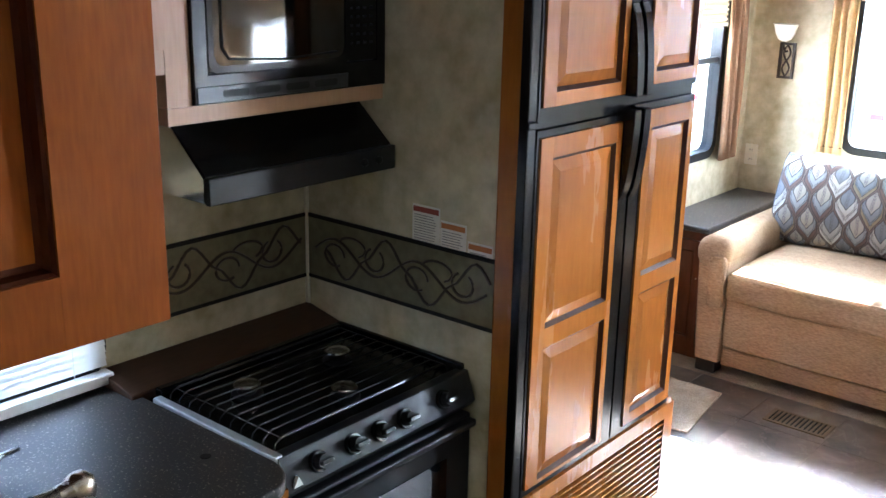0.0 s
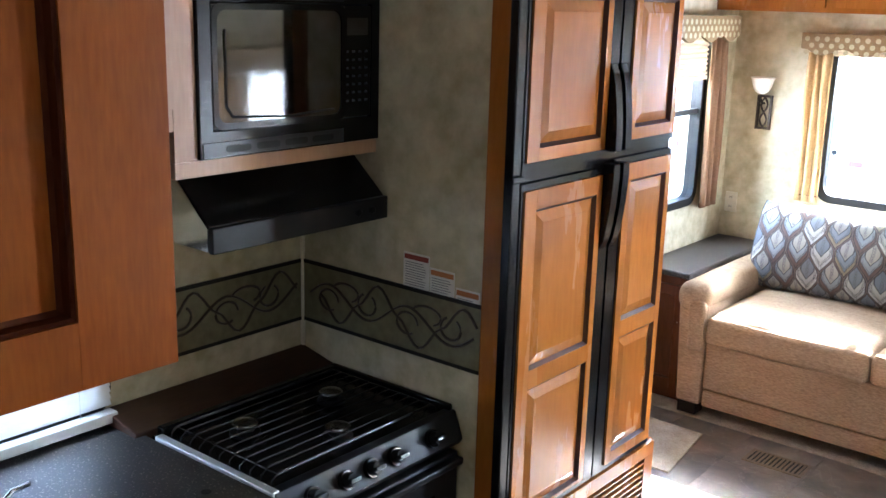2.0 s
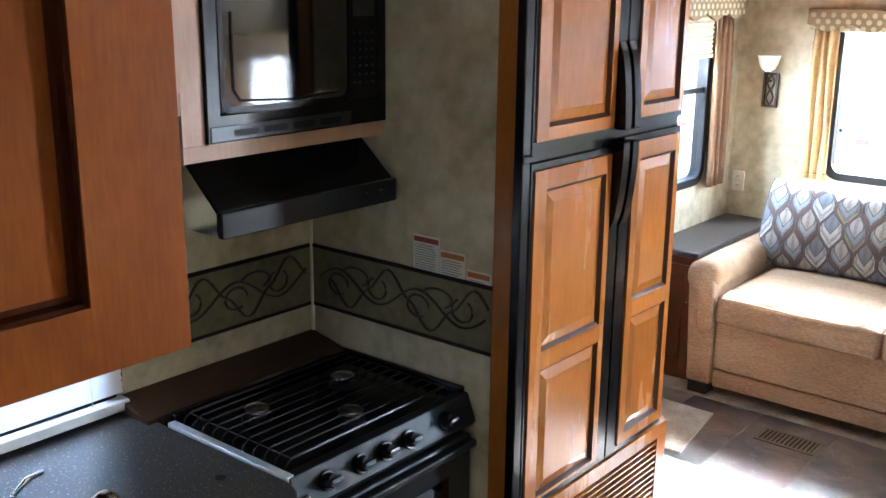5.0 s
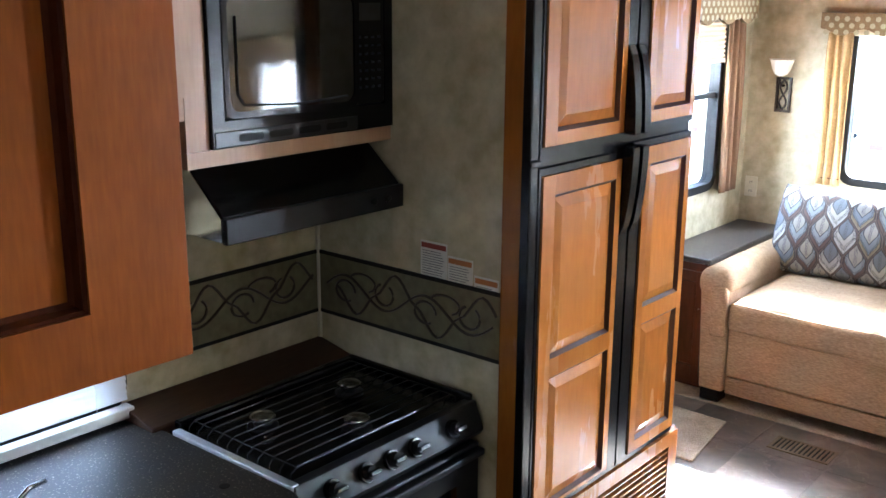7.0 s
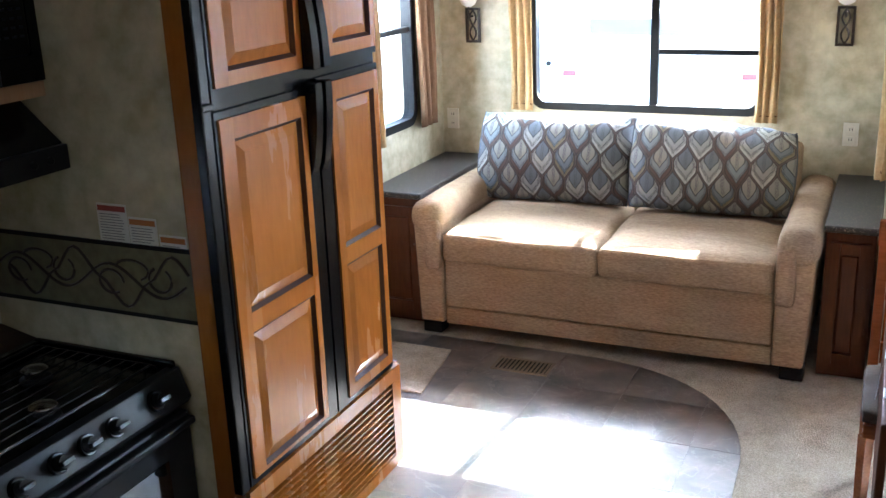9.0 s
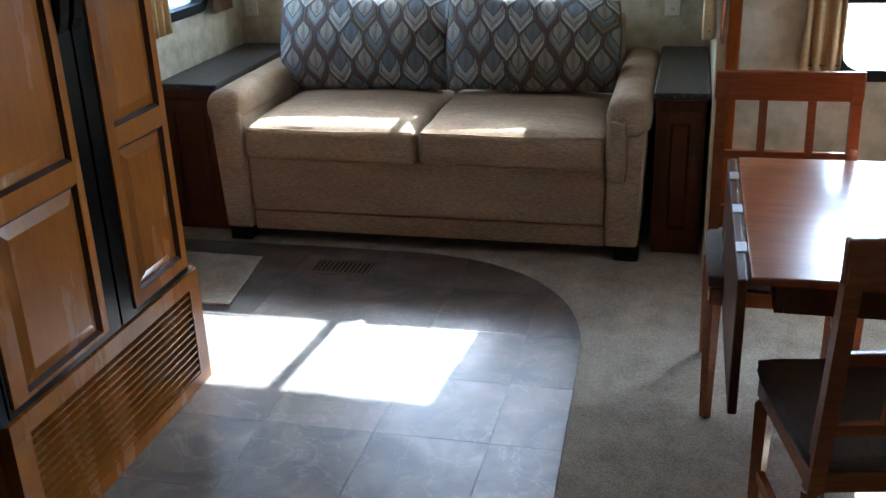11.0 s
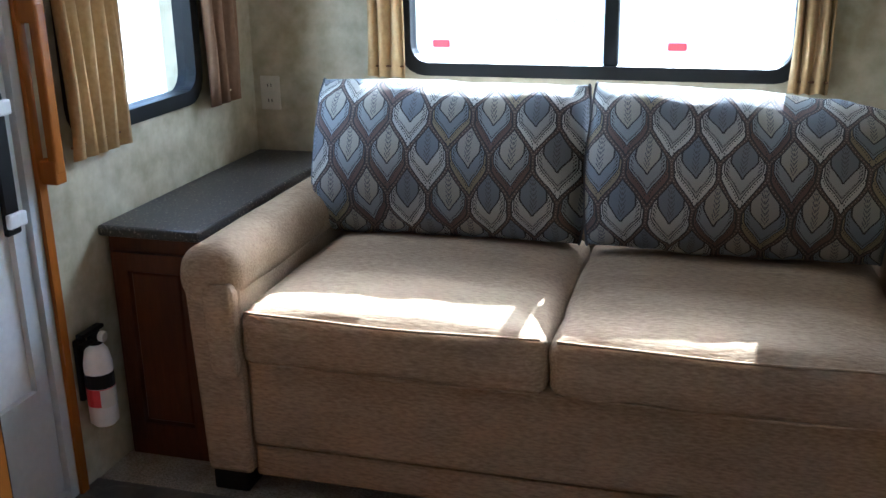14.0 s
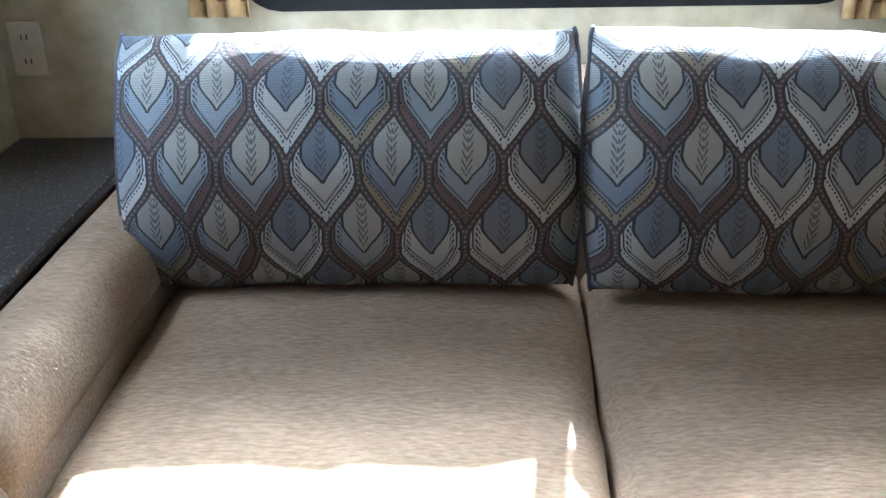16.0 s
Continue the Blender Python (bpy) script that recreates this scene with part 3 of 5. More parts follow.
def drape(axis, v, a0, a1, z0, z1, folds, mats, label, group, depth=0.035):
    """A hanging curtain with upright folds, wider at the bottom hem."""
    ob = thing("curtain", label, "curtain", group)
    bm = bmesh.new()
    nx, nz = folds * 8, 10
    grid = []
    for j in range(nz + 1):
        t = j / nz
        row = []
        for i in range(nx + 1):
            s = i / nx
            off = depth * (0.55 + 0.45 * math.sin(s * folds * 2 * math.pi + 0.6 * math.sin(3 * t))) * (0.75 + 0.25 * (1 - t))
            a = a0 + (a1 - a0) * (s + 0.03 * math.sin(6 * t + 9 * s)) + 0.006 * math.sin(5 * t)
            z = z0 + (z1 - z0) * t + (0.006 * math.sin(s * folds * 2 * math.pi) if j == 0 else 0)
            row.append(bm.verts.new((v + off, a, z) if axis == "x" else (a, v - off, z)))
        grid.append(row)
    for r0, r1 in zip(grid, grid[1:]):
        for i in range(nx):
            bm.faces.new((r0[i], r0[i + 1], r1[i + 1], r1[i]))
    cloth = part("cloth", bm, mats[0], ob, smooth=True)
    mod = cloth.modifiers.new("thick", "SOLIDIFY")
    mod.thickness = 0.003
    hem = [((v + depth * 0.55, a0, z0 + 0.035)), ((v + depth * 0.55, a1, z0 + 0.035))] if axis == "x" else [((a0, v - depth * 0.55, z0 + 0.035)), ((a1, v - depth * 0.55, z0 + 0.035))]
    part("stitched_hem", rod(*hem, 0.003, seg=6), mats[1], ob)
    return ob


G = "curtains at the windows"
drape("y", -0.02, 0.44, 0.565, 0.955, 1.76, 3, (CURTAIN, CURTAIN_BACK), "narrow pleated gold curtain beside the rear window", G, 0.05)
drape("y", -0.02, 1.755, 1.865, 0.935, 1.76, 3, (CURTAIN, CURTAIN_BACK), "narrow pleated gold curtain beside the rear window", G, 0.05)
drape("x", 0.02, -1.11, -0.86, 0.885, 1.82, 5, (CURTAIN, CURTAIN_BACK), "pleated gold curtain beside the side window", G, 0.06)
drape("x", 0.02, -0.41, -0.21, 0.90, 1.82, 3, (CURTAIN_BACK, CURTAIN), "pleated brown and gold curtain near the corner", G, 0.06)
drape("y", -1.12, 2.69, 2.83, 0.80, 1.66, 3, (CURTAIN, CURTAIN_BACK), "pleated gold curtain at the slide's end window", G, 0.05)
drape("y", -1.12, 3.22, 3.335, 0.80, 1.66, 3, (CURTAIN, CURTAIN_BACK), "pleated gold curtain at the slide's end window", G, 0.05)
drape("x", 2.345, -1.04, -0.80, 0.90, 1.76, 4, (CURTAIN, CURTAIN_BACK), "pleated gold curtain on the wall beside the end table", G, 0.05)
# Unseen curtains, placed to shape the added window's light and reflection.
drape("x", 3.285, -1.42, -1.19, 0.86, 1.66, 4, (CURTAIN, CURTAIN_BACK), "pleated gold curtain at the added dinette window", G, 0.05)
drape("x", 3.285, -2.02, -1.70, 0.86, 1.66, 5, (CURTAIN, CURTAIN_BACK), "pleated gold curtain at the added dinette window", G, 0.05)


def valance(axis, v, a0, a1, z0, z1, depth, lobes, label):
    ob = thing("valance", label, "valance", "window valances")
    front = []
    n = lobes * 8
    for k in range(n + 1):
        s = k / n
        front.append((a0 + (a1 - a0) * s, z0 + 0.035 * (0.5 + 0.5 * math.cos(s * lobes * 2 * math.pi))))
    outline = front + [(a1, z1), (a0, z1)]
    lo, hi = (v + depth - 0.02, v + depth) if axis == "x" else (v - depth, v - depth + 0.02)
    part("face", extruded(outline, axis, lo, hi), VALANCE, ob)
    if axis == "x":
        part("top_board", block((v, a0, z1 - 0.02), (v + depth - 0.021, a1, z1)), VALANCE, ob)
        for a in (a0, a1 - 0.015):
            part("return", block((v, a, z0 + 0.03), (v + depth - 0.021, a + 0.015, z1 - 0.021)), VALANCE, ob)
    else:
        part("top_board", block((a0, v - depth + 0.021, z1 - 0.02), (a1, v, z1)), VALANCE, ob)
        for a in (a0, a1 - 0.015):
            part("return", block((a, v - depth + 0.021, z0 + 0.03), (a + 0.015, v, z1 - 0.021)), VALANCE, ob)
    cols, rows = int((a1 - a0) / 0.052), 3
    for i in range(cols):
        for j in range(rows):
            a, z = a0 + 0.03 + i * 0.052 + (0.026 if j % 2 else 0), z1 - 0.03 - j * 0.034
            if a > a1 - 0.015:
                continue
            d = [(a + 0.014 * math.cos(k * math.pi / 4), z + 0.014 * math.sin(k * math.pi / 4)) for k in range(8)]
            e = hi if axis == "x" else lo
            part("dot", extruded(d, axis, e - 0.001, e + 0.0015), VALANCE_DOT, ob)
    return ob


valance("y", 0.0, 0.39, 1.93, 1.745, 1.86, 0.06, 7, "brown dotted scalloped valance over the rear window")
valance("x", 0.0, -1.13, -0.19, 1.80, 1.935, 0.10, 4, "brown dotted scalloped valance over the side window")
valance("y", -1.1, 2.66, 3.345, 1.60, 1.73, 0.10, 3, "brown dotted scalloped valance over the end window")


valance("x", 3.225, -2.16, -1.16, 1.49, 1.66, 0.02, 5, "brown dotted scalloped valance over the added dinette window")


def pleated(axis, v, a0, a1, z0, z1, label):
    ob = thing("pleated_shade", label, "blind", "pleated shades")
    n = max(2, int((z1 - z0) / 0.012))
    bm = bmesh.new()
    rows = []
    for k in range(n + 1):
        z, d = z1 - (z1 - z0) * k / n, (0.016 if k % 2 else 0.004)
        rows.append([bm.verts.new((v + d, a, z) if axis == "x" else (a, v - d, z)) for a in (a0, a1)])
    for r0, r1 in zip(rows, rows[1:]):
        bm.faces.new((r0[0], r0[1], r1[1], r1[0]))
    part("pleats", bm, PLEAT, ob)
    part("bottom_rail", block((v, a0, z0 - 0.02), (v + 0.02, a1, z0), 0.003) if axis == "x" else block((a0, v - 0.02, z0 - 0.02), (a1, v, z0), 0.003), PLEAT, ob)


pleated("y", -0.025, 0.565, 1.75, 1.765, 1.80, "tan pleated shade drawn up over the rear window")
pleated("x", 0.025, -0.99, -0.43, 1.625, 1.87, "tan pleated shade partly lowered over the side window")


# ---- sofa ----
sofa = thing("sofa", "beige chenille two-seat sofa with padded rolled arms", "sofa")
AX0, AX1, BX0, BX1, SEAM, YF = 0.302, 0.458, 2.008, 2.170, 1.232, -1.075
part("base", block((AX1 - 0.004, YF + 0.03, 0.075), (BX0 + 0.004, -0.12, 0.40), 0.012), SOFA, sofa)
part("front_rail", block((AX1 + 0.002, YF + 0.002, 0.055), (BX0 - 0.002, YF + 0.029, 0.146), 0.010), SOFA, sofa)
part("front_panel", block((AX1 + 0.003, YF - 0.008, 0.150), (BX0 - 0.003, YF + 0.028, 0.398), 0.014, 3), SOFA, sofa)
part("back_frame", block((AX1, -0.20, 0.30), (BX0, -0.06, 0.86), 0.03), SOFA, sofa)


def seat_cushion(x0, x1, crease):
    """A box cushion: crowned top, soft welted edges, a few drawn-in creases at the front."""
    y0, y1, z0, z1 = YF - 0.042, -0.33, 0.385, 0.535
    bm = bmesh.new()
    bmesh.ops.create_cube(bm, size=2)
    bmesh.ops.subdivide_edges(bm, edges=bm.edges[:], cuts=26, use_grid_fill=True)
    half = Vector(((x1 - x0) / 2, (y1 - y0) / 2, (z1 - z0) / 2))
    mid = Vector(((x0 + x1) / 2, (y0 + y1) / 2, (z0 + z1) / 2))
    soft = 0.032
    for v in bm.verts:
        q = Vector(v.co)
        p = Vector([q[k] * half[k] for k in range(3)])
        core = Vector([max(-(half[k] - soft), min(half[k] - soft, p[k])) for k in range(3)])
        d = p - core
        p = core + (d.normalized() * soft if d.length > 1e-6 else d)
        crown = max(0.0, (1 - q.x ** 4) * (1 - q.y ** 4))
        if q.z > 0.2:
            p.z += 0.030 * crown
        if q.y < -0.9:
            p.y -= 0.014 * (1 - q.x ** 4) * (1 - q.z ** 2)
        fold = math.exp(-((q.x - crease) / 0.035) ** 2) * max(0.0, -q.y - 0.45)
        p.y += 0.010 * fold
        p.z -= 0.007 * fold
        p.x += 0.006 * noise.noise(Vector((q.y * 2.1, q.z * 1.7, x0 * 9)))
        p += 0.0045 * noise.noise_vector(Vector((q.x * 3.1 + x0 * 7, q.y * 3.1, q.z * 2.0)))
        v.co = mid + p
    cush = part("seat_cushion", bm, SOFA, sofa, smooth=True)
    for z in (z0 + 0.012, z1 - 0.006):
        line = []
        for k in range(25):
            t = k / 24
            line.append(Vector((x0 + 0.018 + (x1 - x0 - 0.036) * t, y0 + 0.010 - 0.016 * math.sin(math.pi * t) ** 0.5, z + 0.002 * math.sin(9 * t))))
        part("welt", tube(line, 0.0035, seg=6), SOFA, cush)


seat_cushion(AX1 + 0.003, SEAM - 0.002, 0.93)
seat_cushion(SEAM + 0.002, BX0 - 0.003, 0.12)


def sofa_arm(x0, x1, inner):
    """An upright arm with a stuffed roll on top, gathered at the front, and a tongue hanging down its inner half."""
    taper = 0.030 if inner > 0 else -0.030
    a, b = (x0, x1) if inner > 0 else (x1, x0)
    body = extruded([(a + taper, 0.065), (b, 0.065), (b, 0.60), (a + 0.006 * inner, 0.60)], "y", YF - 0.020, -0.06, 0.014)
    part("arm", body, SOFA, sofa, smooth=False)
    cx, rx, rz, zc = (x0 + x1) / 2, (x1 - x0) / 2 + 0.008, 0.078, 0.607
    bm = bmesh.new()
    n, rings = 36, []
    ys = [-0.06] + [-0.06 - (abs(YF) - 0.075) * k / 14 for k in range(1, 15)]
    tip = ys[-1]
    rows = [(y, 1.0, 0.0) for y in ys] + [(tip - 0.062 * math.sin(radians(w)), math.cos(radians(w)), w / 90) for w in (12, 25, 38, 50, 61, 71, 79, 85)]
    for y, k, end in rows:
        ring = []
        for j in range(n):
            w = 2 * math.pi * j / n
            c, d = math.cos(w), math.sin(w)
            gather = 1 - 0.085 * end * max(0.0, math.sin(7 * w + 0.8)) * (1 if d > -0.3 else 0)
            px = cx + rx * k * gather * math.copysign(abs(c) ** 0.8, c)
            pz = zc - 0.022 * end + rz * (0.25 + 0.75 * k) * gather * math.copysign(abs(d) ** 0.85, d)
            q = Vector((px, y, pz)) + 0.004 * noise.noise_vector(Vector((px * 9, y * 6, pz * 9)))
            ring.append(bm.verts.new(q))
        rings.append(ring)
    for p, q in zip(rings, rings[1:]):
        for j in range(n):
            bm.faces.new((p[j], p[(j + 1) % n], q[(j + 1) % n], q[j]))
    bm.faces.new(rings[0]), bm.faces.new(rings[-1])
    part("arm_roll", bm, SOFA, sofa, smooth=True)
    t0, t1 = (x1 - 0.080, x1 + 0.002) if inner > 0 else (x0 - 0.002, x0 + 0.080)
    part("arm_tongue", cushion((t0, YF - 0.058, 0.352), (t1, YF - 0.012, 0.60), 0.022, 0.0, 10), SOFA, sofa, smooth=True)
    for y in (YF + 0.045, -0.20):
        part("foot", block((cx - 0.045, y - 0.045, 0.0), (cx + 0.055, y + 0.045, 0.064), 0.006), BLACK_MATT, sofa)


sofa_arm(AX0, AX1, 1)
sofa_arm(BX0, BX1, -1)


def back_pillow(x0, x1, phase, sag, ahead):
    """A leaning stuffed pillow with pinched corners, its cloth laid out in metres."""
    ob = thing("back_pillow", "grey-blue drop-patterned stuffed back pillow leaning on the sofa", "pillow", "sofa back pillows")
    bm = bmesh.new()
    uv = bm.loops.layers.uv.new("cloth")
    nx, nt = 40, 40
    wide = x1 - x0
    profile = []
    for k in range(nt):
        w = 2 * math.pi * k / nt
        c, s = math.cos(w), math.sin(w)
        profile.append((0.145 * math.copysign(abs(c) ** 0.84, c), 0.226 * math.copysign(abs(s) ** 0.92, s)))
    lean = radians(-17)
    where = {}
    rings = []
    for i in range(nx + 1):
        s = i / nx
        side = abs(2 * s - 1)
        pinch = max(0.0, 1 - side ** 6) ** 0.5
        thick = 0.10 + 0.90 * pinch
        ring = []
        run = 0.0
        for k, (y, z) in enumerate(profile):
            if k:
                run += math.dist(profile[k], profile[k - 1])
            up = z / 0.226
            ear = 0.006 * side ** 10 * max(0.0, up)
            zz = z * (1.0 - 0.02 * side ** 4) + ear - sag * s * s * max(0.0, up)
            yy = y * thick * (1 - 0.06 * max(0.0, up) + 0.32 * min(0.0, up))
            q = Matrix.Rotation(lean, 3, "X") @ Vector((0, yy, zz))
            wob = noise.noise_vector(Vector((s * 6 + phase, k * 0.42, 1.7))) * 0.009 + noise.noise_vector(Vector((s * 17 + phase, k * 1.1, 5.1))) * 0.0035
            edge = 0.016 * (1 if s > 0.5 else -1) * side ** 6 * math.sin(math.pi * (up + 1) / 2)
            v = bm.verts.new(Vector((x0 + wide * s + edge, -0.405 - ahead, 0.772 + 0.3 * ahead)) + q + wob * (0.35 + 0.65 * pinch))
            where[v] = ((s * wide) / 0.119 + phase, run / 0.246)
            ring.append(v)
        rings.append(ring)
    total = (run + math.dist(profile[0], profile[-1])) / 0.246
    for a, b in zip(rings, rings[1:]):
        for k in range(nt):
            j = (k + 1) % nt
            f = bm.faces.new((a[k], b[k], b[j], a[j]))
            for loop in f.loops:
                u, v = where[loop.vert]
                loop[uv].uv = (u, total if (j == 0 and loop.vert in (a[0], b[0])) else v)
    bm.faces.new(rings[0]), bm.faces.new(rings[-1])
    edges = [[v.co.copy() for v in ring] for ring in (rings[0], rings[-1])]
    part("cover", bm, PILLOW, ob, smooth=True)
    for pts in edges:
        part("welt", tube(pts, 0.0045, closed=True), PILLOW, ob)


back_pillow(0.405, 1.208, 0.3, 0.0, 0.0)
back_pillow(1.236, 1.992, 4.15, 0.05, 0.05)


# ---- end tables ----
def end_table(x0, x1, label):
    ob = thing("end_table", label, "end table", "end tables beside the sofa")
    part("tabletop", block((x0, -0.985, 0.655), (x1, -0.005, 0.685), 0.008), COUNTER, ob, "dark speckled laminate top")
    part("body", block((x0 + 0.012, -0.955, 0.0), (x1 - 0.012, -0.02, 0.654)), WOOD_DARK, ob)
    door = part("door", blocks([((x0 + 0.03, -0.973, 0.06), (x0 + 0.07, -0.956, 0.61)), ((x1 - 0.07, -0.973, 0.06), (x1 - 0.03, -0.956, 0.61)), ((x0 + 0.071, -0.973, 0.06), (x1 - 0.071, -0.956, 0.11)), ((x0 + 0.071, -0.973, 0.56), (x1 - 0.071, -0.956, 0.61))]), WOOD_DARK, ob)
    part("panel", block((x0 + 0.075, -0.967, 0.115), (x1 - 0.075, -0.957, 0.555), 0.006, 1), WOOD_DARK, door)
    part("knob", lathe([(0.004, 0), (0.004, 0.012), (0.011, 0.016), (0.011, 0.022), (0.004, 0.026)], (x1 - 0.05, -0.973, 0.42), "Y", 12), NICKEL, door)
    return ob


end_table(0.003, 0.300, "dark wooden end table with a speckled laminate top")
end_table(2.176, 2.395, "narrow dark wooden end table with a laminate top")


# ---- wall lamps, outlets ----
def sconce(x):
    ob = thing("wall_sconce", "bronze scroll wall sconce with a frosted glass cup", "wall lamp", "wall sconces")
    z0, z1 = 1.32, 1.51
    part("backplate", ringed([(x - 0.042, z0), (x + 0.042, z0), (x + 0.042, z1), (x - 0.042, z1)], [(x - 0.030, z0 + 0.012), (x + 0.030, z0 + 0.012), (x + 0.030, z1 - 0.012), (x - 0.030, z1 - 0.012)], "y", -0.02, -0.001), SCROLL, ob)
    for s in (-1, 1):
        pts = [(x + s * 0.018 * math.sin(k / 16 * 2 * math.pi), -0.014, z0 + 0.012 + (z1 - z0 - 0.024) * k / 16) for k in range(17)]
        part("scroll", tube(pts, 0.005), SCROLL, ob)
    part("arm", tube([(x, -0.015, 1.465), (x, -0.05, 1.465), (x, -0.07, 1.485), (x, -0.07, 1.525)], 0.006), SCROLL, ob)
    part("shade", lathe([(0.012, 0), (0.035, 0.012), (0.05, 0.04), (0.062, 0.085), (0.068, 0.09), (0.06, 0.088), (0.03, 0.02), (0.01, 0.012)], (x, -0.07, 1.52), "Z", 24), FROST, ob, "white frosted glass cup", smooth=True)


sconce(0.205)
sconce(2.15)


def outlet(x, z, label="ivory wall outlet plate with two sockets"):
    ob = thing("wall_outlet", label, "outlet", "wall outlets")
    part("plate", block((x - 0.036, -0.009, z - 0.058), (x + 0.036, -0.001, z + 0.058), 0.003), IVORY, ob)
    for s in (-1, 1):
        part("socket", block((x - 0.016, -0.0115, z + s * 0.026 - 0.017), (x + 0.016, -0.0092, z + s * 0.026 + 0.017), 0.001, 1), IVORY, ob)
        for d in (-0.006, 0.006):
            part("slot", block((x + d - 0.0015, -0.0122, z + s * 0.026 - 0.005), (x + d + 0.0015, -0.0117, z + s * 0.026 + 0.006)), BLACK_MATT, ob)


outlet(0.063, 0.884)
outlet(2.215, 0.887)

# ---- overhead cabinet on the rear wall ----
over = thing("overhead_cabinet", "stained maple overhead cabinet across the rear wall", "cabinet")
part("body", block((0.003, -0.30, 1.965), (RX - 0.003, -0.003, TOP - 0.003)), WOOD, over)
for k in range(4):
    a = 0.06 + k * 0.575
    part("door", blocks([((a, -0.32, 1.99), (a + 0.05, -0.301, 2.37)), ((a + 0.47, -0.32, 1.99), (a + 0.52, -0.301, 2.37)), ((a + 0.051, -0.32, 1.99), (a + 0.469, -0.301, 2.04)), ((a + 0.051, -0.32, 2.32), (a + 0.469, -0.301, 2.37))]), WOOD, over)
    part("panel", block((a + 0.055, -0.312, 2.045), (a + 0.465, -0.301, 2.315), 0.006, 1), WOOD, over)

# ---- entry door, grab handle, extinguisher ----
door = tagged(new("door_1"), "grey metal entry door with white latch and wooden trim", "door", kind="structure")
part("door_slab", block((-0.075, DOOR[0] + 0.03, 0.03), (-0.03, DOOR[2] - 0.03, 1.95), 0.004), WHITE, door)
part("screen_frame", ringed([(DOOR[0] + 0.035, 0.04), (DOOR[2] - 0.035, 0.04), (DOOR[2] - 0.035, 1.94), (DOOR[0] + 0.035, 1.94)], [(DOOR[0] + 0.08, 0.34), (DOOR[2] - 0.08, 0.34), (DOOR[2] - 0.08, 1.89), (DOOR[0] + 0.08, 1.89)], "x", -0.029, -0.012), DOOR_GREY, door, "grey aluminium screen frame")
part("kick_panel", block((-0.0285, DOOR[0] + 0.085, 0.045), (-0.018, DOOR[2] - 0.085, 0.335)), WHITE, door)
part("jamb", ringed([(DOOR[0], 0.001), (DOOR[2], 0.001), (DOOR[2], DOOR[3]), (DOOR[0], DOOR[3])], [(DOOR[0] + 0.028, 0.028), (DOOR[2] - 0.028, 0.028), (DOOR[2] - 0.028, DOOR[3] - 0.028), (DOOR[0] + 0.028, DOOR[3] - 0.028)], "x", -0.095, 0.002), DOOR_GREY, door)
part("trim", blocks([((0.003, DOOR[2] + 0.002, 0.002), (0.014, DOOR[2] + 0.03, 2.03)), ((0.003, DOOR[0] - 0.03, 0.002), (0.014, DOOR[0] - 0.002, 2.03)), ((0.003, DOOR[0] - 0.002, 2.004), (0.014, DOOR[2] + 0.002, 2.03))]), WOOD, door, "stained wooden trim")
latch = part("latch", blocks([((-0.011, -1.315, 0.75), (0.004, -1.265, 1.08))], 0.004), BLACK_MATT, door)
for z in (0.77, 1.03):
    part("latch_cap", block((0.0045, -1.32, z), (0.02, -1.26, z + 0.035), 0.005), WHITE, latch)
grab = thing("grab_handle", "stained wooden grab handle beside the entry door", "handle")
part("bar", block((0.035, -1.185, 0.87), (0.06, -1.15, 1.27), 0.006), WOOD, grab)
for z in (0.845, 1.225):
    part("mount", block((0.003, -1.187, z), (0.058, -1.148, z + 0.06), 0.005), WOOD, grab)

ext = thing("fire_extinguisher", "small white fire extinguisher with red label on the wall", "extinguisher")
EX = (0.057, -1.125, 0.185)
cyl = part("cylinder", lathe([(0.028, 0), (0.037, 0.010), (0.037, 0.175), (0.030, 0.208), (0.016, 0.228)], EX), WHITE, ext, smooth=True)
part("label_band", lathe([(0.0375, 0.060), (0.0375, 0.110)], EX), RED, cyl, "red and white label")
part("label_block", extruded([(EX[0] + 0.0382 * math.cos(w), EX[1] + 0.0382 * math.sin(w)) for w in [radians(-60 + 12 * k) for k in range(8)]] + [(EX[0] + 0.0366 * math.cos(w), EX[1] + 0.0366 * math.sin(w)) for w in [radians(24 - 12 * k) for k in range(8)]], "z", EX[2] + 0.058, EX[2] + 0.108), PAPER, cyl, "white printed half of the label")
part("black_band", lathe([(0.0376, 0.111), (0.0376, 0.150)], EX), BLACK_MATT, cyl)
part("valve", lathe([(0.018, 0), (0.02, 0.02), (0.014, 0.035)], (EX[0], EX[1], 0.412)), BLACK_MATT, ext)
part("lever", block((EX[0] - 0.012, EX[1] - 0.06, 0.447), (EX[0] + 0.012, EX[1] + 0.03, 0.458), 0.003), BLACK_MATT, ext)
part("carry_handle", block((EX[0] - 0.01, EX[1] - 0.06, 0.420), (EX[0] + 0.01, EX[1] + 0.012, 0.430), 0.003), BLACK_MATT, ext)
part("gauge", lathe([(0.014, 0), (0.014, 0.012), (0.011, 0.014)], (EX[0] + 0.018, EX[1], 0.434), "X", 14), IVORY, ext)
part("bracket", block((0.002, EX[1] - 0.02, 0.25), (0.016, EX[1] + 0.02, 0.42), 0.002), BLACK_MATT, ext)

